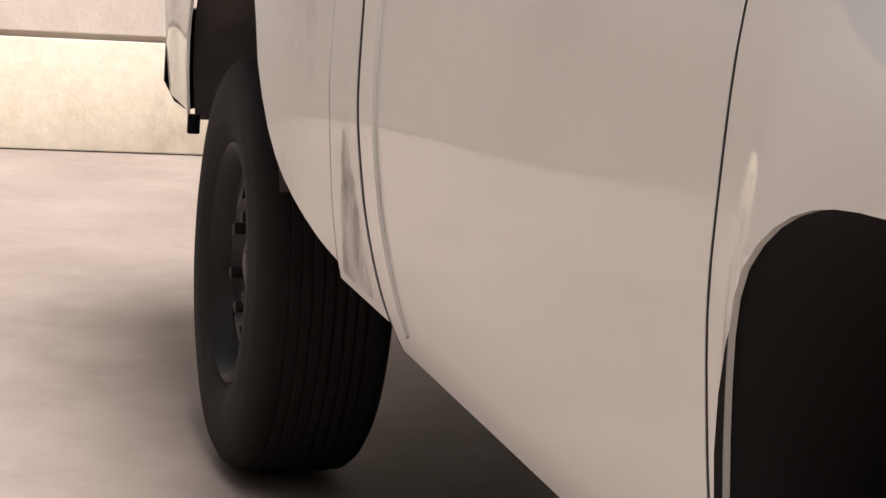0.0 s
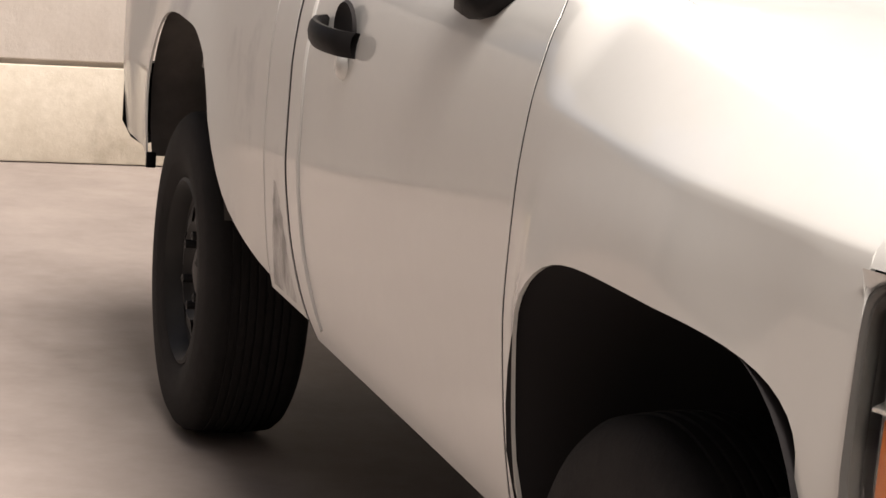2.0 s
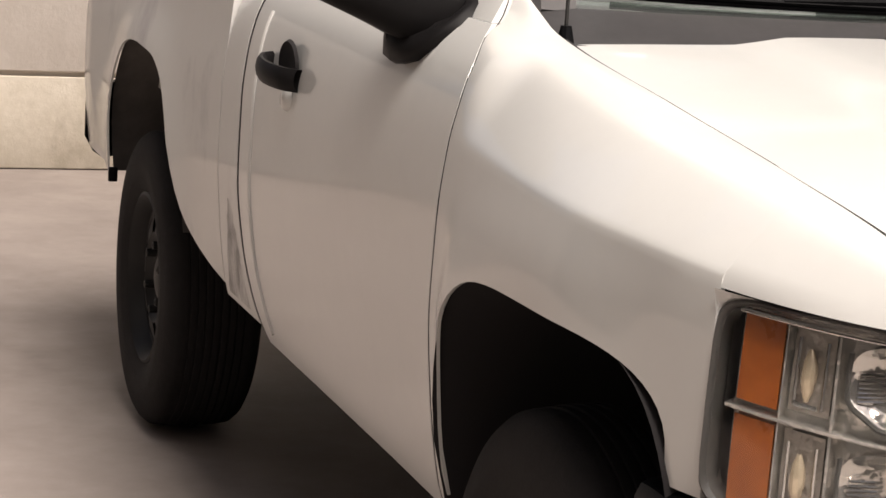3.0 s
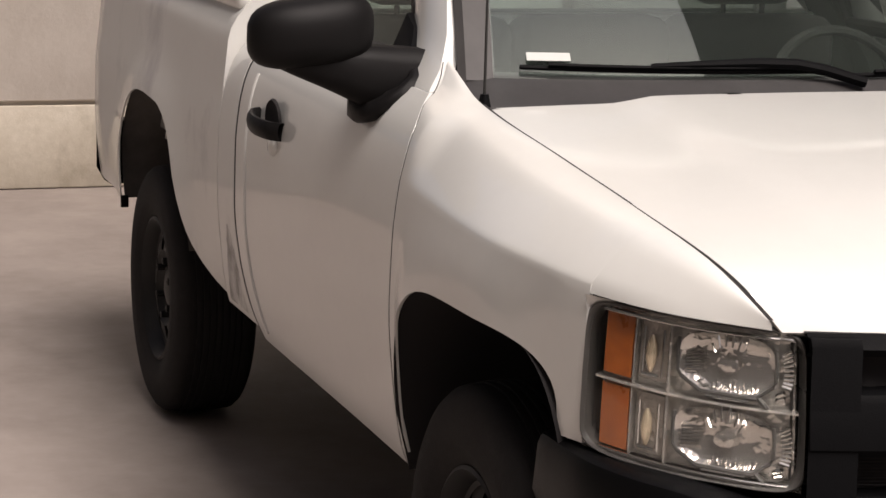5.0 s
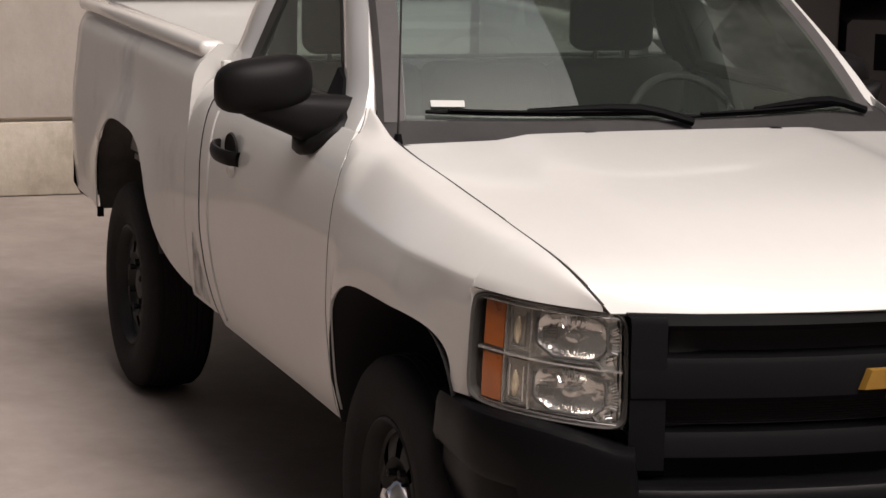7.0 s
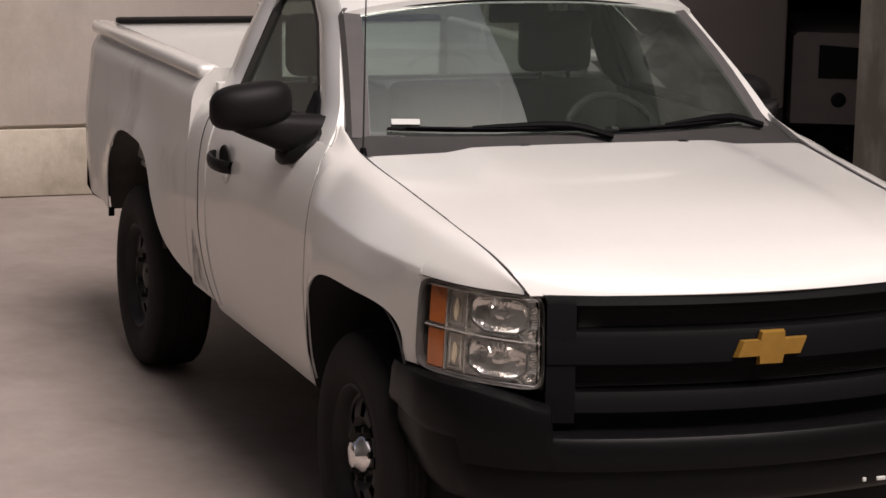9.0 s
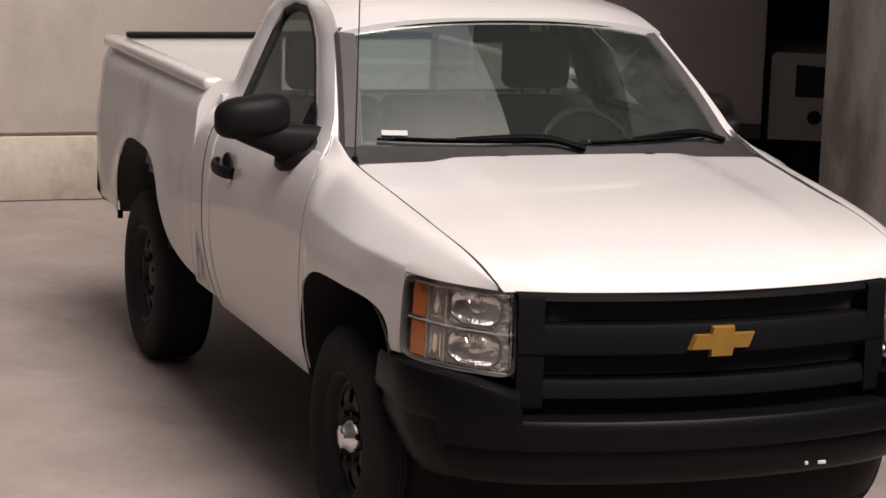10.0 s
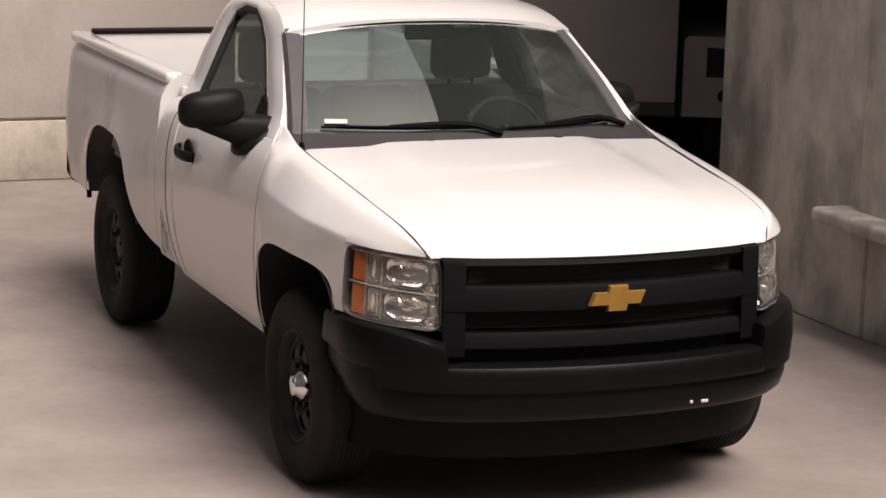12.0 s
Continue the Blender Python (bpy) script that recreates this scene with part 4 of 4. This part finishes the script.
def make_wheel(name, x, s, hub):
    w = thing(name, "", "")
    w.parent = truck
    o = s  # outer side
    half = 0.125
    bm = bmesh.new()
    prof = [(0.215, -half * 0.8), (0.24, -half * 0.95), (0.262, -half * 1.0), (0.266, -half * 1.02), (0.31, -half * 1.05), (0.352, -half * 0.99), (0.372, -half * 0.9), (0.384, -half * 0.78)]
    for k in range(-4, 5):
        y = half * 0.16 * k
        r = TYRE - 0.006 * (abs(k) / 4) ** 2
        prof += [(r, y - 0.007), (r, y + 0.007)] + ([(r - 0.004, y + 0.008), (r - 0.004, y + 0.012)] if k < 4 else [])
    prof += [(r, -y) for r, y in reversed(prof[:8])]
    lathe(bm, [(r, o * y) for r, y in prof], (0, 0, 0), 72)
    part("tyre", bm, RUBBER, w)
    bm = bmesh.new()
    ring = [(0.222, 0.10), (0.226, 0.112), (0.218, 0.116), (0.205, 0.10), (0.195, 0.075), (0.185, 0.07), (0.155, 0.082), (0.12, 0.088), (0.105, 0.075), (0.085, 0.06), (0.06, 0.058)]
    lathe(bm, [(r, o * y) for r, y in ring], (0, 0, 0), 64, skip=lambda i, k: i in (5, 6) and k % 8 in (2, 3, 4))
    lathe(bm, [(0.222, o * 0.10), (0.2, o * 0.0), (0.2, -o * 0.1)], (0, 0, 0), 48)
    part("rim", bm, STEEL, w)
    bm = bmesh.new()
    lathe(bm, [(0.2, -o * 0.02), (0.1, -o * 0.02), (0.01, -o * 0.02)], (0, 0, 0), 32)
    part("brake_disc", bm, DARK, w)
    bm = bmesh.new()
    cap = [(0.066, 0.055), (0.064, 0.085), (0.056, 0.097), (0.045, 0.108), (0.04, 0.122), (0.026, 0.128), (0.001, 0.13)] if hub else [(0.06, 0.05), (0.055, 0.075), (0.03, 0.082), (0.001, 0.083)]
    lathe(bm, [(r, o * y) for r, y in cap], (0, 0, 0), 28)
    part("hub_cap", bm, CHROME if hub else STEEL, w, "bright metal hub cap" if hub else "")
    for k in range(6):
        a = 2 * math.pi * (k + 0.5) / 6
        bm = bmesh.new()
        lathe(bm, [(0.012, o * 0.07), (0.011, o * 0.095), (0.001, o * 0.099)], (0.088 * math.cos(a), 0, 0.088 * math.sin(a)), 8)
        part("wheel_nut", bm, STEEL, w)
    w.matrix_basis = pose(x, s * 0.845, TYRE, 0, 11 * hub + 7, 0)
    return w


def make_under():
    for axle, foot, wide, top in ((AXLE_F, 0.6, 0.428, 0.96), (AXLE_R, 0.60, 0.500, 1.03)):
        for s in (-1, 1):
            bm = bmesh.new()
            rows = []
            for k in range(33):
                x = axle + wide * math.cos(math.pi * k / 32)
                base = foot if x > axle or axle < -1 else 0.5
                z = arch(x, axle, wide, base, top, 3.3 if axle > -1 else 2.6)
                rows.append([Vector((x, s * y, z)) for y in (side_y(x, min(z, 1.1)) + 0.8 * bulge(x, z, axle) - 0.008, 0.7, 0.56)])
            sheet(bm, rows)
            inner = [r[-1] for r in rows]
            vs = [bm.verts.new(p) for p in inner]
            bm.faces.new(vs)
            part("wheel_liner", bm, DARK if axle > -1 else DUSTY, truck)
    boxed("chassis", DARK, truck, (-4.03, -0.50, 0.40, 0.75, 0.50, 0.62), 0.02)
    boxed("floor_pan", DARK, truck, (-2.05, -0.88, 0.50, -0.47, 0.88, 0.60), 0.01)
    boxed("engine_bay", DARK, truck, (-0.55, -0.55, 0.5, 0.78, 0.55, 1.02), 0.02)
    boxed("firewall", DARK, truck, (-0.62, -0.82, 0.55, -0.56, 0.82, 1.24), 0.01)
    for s in (-1, 1):
        boxed("mud_flap", BLACK, truck, (AXLE_R - 0.468, min(s * 0.955, s * 0.98), 0.575, AXLE_R - 0.452, max(s * 0.955, s * 0.98), 0.615), 0.003)
        boxed("sill", DARK, truck, (-2.06, min(s * 0.80, s * 0.86), 0.46, -0.46, max(s * 0.80, s * 0.86), 0.525), 0.012)
        boxed("inner_wing", DARK, truck, (0.34, min(s * 0.5, s * 0.80), 0.5, 0.50, max(s * 0.5, s * 0.80), 1.0), 0.02)
    # unseen tank, gearbox and exhaust shapes, added to darken the ground underneath
    boxed("tank_light_block", DARK, truck, (-2.30, 0.22, 0.27, -0.62, 0.74, 0.55), 0.06, segments=3)
    boxed("gearbox_light_block", DARK, truck, (-1.25, -0.24, 0.27, -0.35, 0.22, 0.55), 0.06, segments=3)
    bm = bmesh.new()
    tube(bm, [(-0.5, -0.30, 0.33), (-1.4, -0.34, 0.32), (-2.3, -0.40, 0.34), (-3.0, -0.45, 0.52), (-3.6, -0.60, 0.42), (-3.9, -0.80, 0.40)], 0.04, 10)
    part("exhaust_light_block", bm, DARK, truck)
    bm = bmesh.new()
    tube(bm, [(-3.58 + 0.26 * math.cos(2 * math.pi * k / 28), 0.26 * math.sin(2 * math.pi * k / 28), 0.48) for k in range(28)], 0.11, 10, True)
    part("spare_tyre", bm, RUBBER, truck)
    boxed("axle_beam", DARK, truck, (-3.08, -0.8, 0.33, -2.92, 0.8, 0.45), 0.03)
    boxed("front_axle_beam", DARK, truck, (-0.06, -0.75, 0.33, 0.06, 0.75, 0.43), 0.03)


def make_cabin():
    seat = thing("bench_seat", "", "")
    seat.parent = truck
    boxed("cushion", CLOTH, seat, (-1.75, -0.72, 0.78, -1.22, 0.72, 0.98), 0.05, segments=3)
    for y0, y1 in ((-0.72, -0.24), (-0.22, 0.22), (0.24, 0.72)):
        bm = bmesh.new()
        box(bm, -1.92, y0, 0.95, -1.74, y1, 1.345, 0.05, 3)
        part("backrest", bm, CLOTH, seat)
    for yc in (-0.48, 0.48):
        bm = bmesh.new()
        box(bm, -1.93, yc - 0.15, 1.37, -1.82, yc + 0.15, 1.61, 0.045, 3)
        tube(bm, [(-1.87, yc - 0.06, 1.32), (-1.87, yc - 0.06, 1.43)], 0.008)
        tube(bm, [(-1.87, yc + 0.06, 1.32), (-1.87, yc + 0.06, 1.43)], 0.008)
        part("headrest", bm, CLOTH, seat)
    bm = bmesh.new()
    sheet(bm, [[Vector((x, y, z)) for x, z in ((-0.60, 1.262), (-0.70, 1.275), (-0.88, 1.262), (-0.95, 1.22), (-0.97, 1.0), (-0.90, 0.85))] for y in np.linspace(-0.80, 0.80, 17)])
    hem(bm, (0, 0, -0.02))
    part("dashboard", bm, DASH, truck)
    wheel = thing("steering_wheel", "", "")
    wheel.parent = truck
    bm = bmesh.new()
    tube(bm, [(0, 0.19 * math.cos(a), 0.19 * math.sin(a)) for a in [2 * math.pi * k / 32 for k in range(32)]], 0.014, 8, True)
    part("rim", bm, DASH, wheel)
    bm = bmesh.new()
    for a in (0, math.pi, 1.5 * math.pi):
        tube(bm, [(0, 0.04 * math.cos(a), 0.04 * math.sin(a)), (0, 0.185 * math.cos(a), 0.185 * math.sin(a))], 0.014)
    lathe(bm, [(0.001, 0.02), (0.06, 0.01), (0.065, -0.02)], (0, 0, 0), 20)
    part("spokes", bm, DASH, wheel)
    wheel.matrix_basis = pose(-1.10, 0.40, 1.19, 0, -28, 0)


for side in (-1, 1):
    make_fender(side)
    make_door(side)
    make_cab_side(side)
    make_mirror(side)
    make_headlight(side)
make_bonnet()
make_roof()
make_glazing()
make_bed()
make_grille()
make_front_bumper()
make_under()
make_cabin()
make_wiper(-0.67, 0.02, 0.02)
make_wiper(0.08, 0.66, 0.0)
make_wheel("front_wheel", AXLE_F, -1, 1)
make_wheel("front_wheel", AXLE_F, 1, 1)
make_wheel("rear_wheel", AXLE_R, -1, 0)
make_wheel("rear_wheel", AXLE_R, 1, 0)
aerial = thing("antenna", "", "")
aerial.parent = truck
abm = bmesh.new()
tube(abm, [(-0.445, -0.795, 1.29), (-0.447, -0.793, 1.6), (-0.452, -0.79, 2.08)], [0.0035, 0.0028, 0.002], 6)
part("rod", abm, SEAM, aerial)
abm = bmesh.new()
tube(abm, [(-0.445, -0.795, 1.268), (-0.445, -0.795, 1.30)], [0.016, 0.009], 10)
part("base", abm, BLACK, aerial)


# ---- the yard ----
WALL_X, SIDE_Y, SIDE_X, WALL_END, GAP_END = -7.5, 2.64, -3.22, -1.35, -2.9
bm = bmesh.new()
sheet(bm, [[Vector((x, y, 0)) for y in (-400, -40, -12, -4, 0, 4, 14, 40, 400)] for x in (-400, -40, -14, -6, 0, 6, 16, 40, 400)])
ground = tagged(part("ground", bm, FLOOR), "pale worn concrete yard floor with faint stains", "ground", kind="structure")

bm = bmesh.new()
box(bm, WALL_X - 0.24, WALL_END + 0.01, 0, WALL_X - 0.03, 2.85, 7.99)
wall_west = tagged(part("wall_west", bm, PALE), "tall pale concrete wall with a horizontal pour joint", "wall", kind="structure")
for k in range(4):
    z0, z1 = (0.0, 0.435, 2.9, 5.3)[k], (0.42, 2.89, 5.29, 8.0)[k]
    for y, y1 in ((WALL_END, 1.5), (1.5, 2.86)):
        bm = bmesh.new()
        box(bm, WALL_X - 0.04, y + 0.004, z0 + 0.004, WALL_X + (0.008 if k == 0 else 0.0), y1 - 0.004, z1 - 0.004, 0.008, 2)
        part("panel", bm, OCHRE if k == 0 else PALE, wall_west, "yellowish stained lower course" if k == 0 else "")
# out-of-view dark end, added: its long sky opening makes the fender's bright band
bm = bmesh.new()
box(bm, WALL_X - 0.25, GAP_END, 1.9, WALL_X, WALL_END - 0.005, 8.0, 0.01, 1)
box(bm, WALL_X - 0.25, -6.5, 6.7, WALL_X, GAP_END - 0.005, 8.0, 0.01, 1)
tagged(part("unseen_wall_southwest", bm, ROOFING), "unseen dark wall with a long opening, added for the bright band on the fender", "wall", kind="structure")
# low wall below the opening, also added out of view for side reflections
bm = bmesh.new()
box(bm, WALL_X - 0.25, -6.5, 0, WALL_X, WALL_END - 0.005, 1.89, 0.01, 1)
tagged(part("unseen_low_wall", bm, LOW_WALL_TONE), "unseen low dark wall under the opening, added for reflections on the truck side", "wall", kind="structure")
bm = bmesh.new()
box(bm, WALL_X - 0.25, 2.87, 0, WALL_X + 0.02, 2.92, 12.0, 0.005)
tagged(part("trim", bm, ROOFING), "dark steel edge at the end of the concrete wall", "edge trim", kind="structure")
bm = bmesh.new()
box(bm, SIDE_X, SIDE_Y, 0, -1.62, SIDE_Y + 0.35, 3.95, 0.02)
box(bm, SIDE_X, SIDE_Y + 0.004, 3.96, 0.2, SIDE_Y + 0.35, 5.0, 0.02)
box(bm, -1.62, SIDE_Y + 0.02, 0, 16, SIDE_Y + 0.35, 2.3, 0.01)
tagged(part("wall_north", bm, CONCRETE), "stained rough concrete wall beside the dark bay", "wall", kind="structure")
bm = bmesh.new()
box(bm, -1.60, SIDE_Y - 0.06, 0.66, -0.6, SIDE_Y + 0.06, 3.95, 0.02)
box(bm, -1.80, SIDE_Y - 0.22, 0.60, -0.44, SIDE_Y + 0.06, 0.68, 0.025, 3)
tagged(part("pilaster", bm, CONCRETE), "pale concrete pilaster above a rounded ledge", "pilaster", kind="structure")
# unseen walls behind and beside the viewer, added to block low sky light
bm = bmesh.new()
box(bm, 16, -6.8, 0, 16.3, 3.3, 10.0)
tagged(part("unseen_wall_east", bm, CONCRETE), "unseen concrete wall closing the yard, added to block low sky light", "wall", kind="structure")
bm = bmesh.new()
box(bm, -8.6, -6.8, 0, 16.3, -6.5, 13.0)
tagged(part("unseen_wall_south", bm, ROOFING), "unseen tall dark wall along the yard, added to keep light off the truck side", "wall", kind="structure")
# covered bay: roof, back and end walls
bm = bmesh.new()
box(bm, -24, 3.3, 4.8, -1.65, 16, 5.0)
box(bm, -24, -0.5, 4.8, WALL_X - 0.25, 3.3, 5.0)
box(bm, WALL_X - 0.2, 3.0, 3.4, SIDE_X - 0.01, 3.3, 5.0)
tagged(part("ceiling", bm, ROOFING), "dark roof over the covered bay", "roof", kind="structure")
# out-of-view storey added so the windshield reflects a dark area
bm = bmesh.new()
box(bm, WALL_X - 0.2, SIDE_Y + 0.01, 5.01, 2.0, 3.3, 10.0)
tagged(part("unseen_upper_wall", bm, ROOFING), "unseen tall dark storey above the covered bay, added for the windshield reflection", "wall", kind="structure")
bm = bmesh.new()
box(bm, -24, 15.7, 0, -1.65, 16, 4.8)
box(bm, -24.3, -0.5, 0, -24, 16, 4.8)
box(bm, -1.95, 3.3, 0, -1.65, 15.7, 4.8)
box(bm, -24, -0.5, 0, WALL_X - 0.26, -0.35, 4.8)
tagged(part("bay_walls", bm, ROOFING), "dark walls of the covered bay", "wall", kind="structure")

# ---- box truck standing across the bay; its own x ahead, its side facing the yard at y = 0 ----
van = thing("box_truck", "dull pale box truck standing unlit in the covered bay", "box truck")
boxed("cargo_box", SHADE_PAINT, van, (-3.3, 0.0, 0.50, 0.0, 1.9, 2.9), 0.02)
boxed("side_sill", ROOFING, van, (-3.3, 0.02, 0.40, 0.0, 0.10, 0.50), 0.01)
boxed("frame_rail", DARK, van, (-3.2, 0.35, 0.34, 0.85, 1.55, 0.44), 0.02)
CAB = [(0.05, 0.40), (0.78, 0.40), (0.86, 0.52), (0.84, 0.66), (0.70, 0.94), (0.62, 1.0), (0.08, 1.0), (0.05, 0.97)]
bm = bmesh.new()
sheet(bm, [[Vector((x, y, z)) for x, z in CAB] for y in (0.05, 0.09, 1.71, 1.75)], True)
for y in (0.05, 1.75):
    bm.faces.new([bm.verts.new((x, y, z)) for x, z in CAB])
bmesh.ops.remove_doubles(bm, verts=bm.verts, dist=1e-5)
part("cab", bm, CAB_PAINT, van)
bm = bmesh.new()
vs = sheet(bm, [[Vector((x, y, z)) for x, z in ((0.22, 0.70), (0.70, 0.70), (0.62, 0.90), (0.22, 0.92))] for y in (0.042, 0.06)], True)
bm.faces.new(vs[0])
part("cab_window", bm, DARK, van)
bm = bmesh.new()
lathe(bm, [(0.001, -0.012), (0.035, -0.012), (0.05, 0.0), (0.05, 0.02)], (0.36, 0.05, 0.56), 20)
part("filler_cap", bm, DARK, van)
for x in (-2.4, 0.45):
    bm = bmesh.new()
    lathe(bm, [(0.1, -0.07), (0.19, -0.09), (0.22, -0.05), (0.22, 0.05), (0.19, 0.09)], (x, 0.25, 0.22), 32)
    lathe(bm, [(0.1, -0.07), (0.05, -0.04), (0.01, -0.05)], (x, 0.25, 0.22), 24)
    part("wheel", bm, RUBBER, van)
van.matrix_basis = pose(-6.95, 4.28, 0, 0, 0, 66)
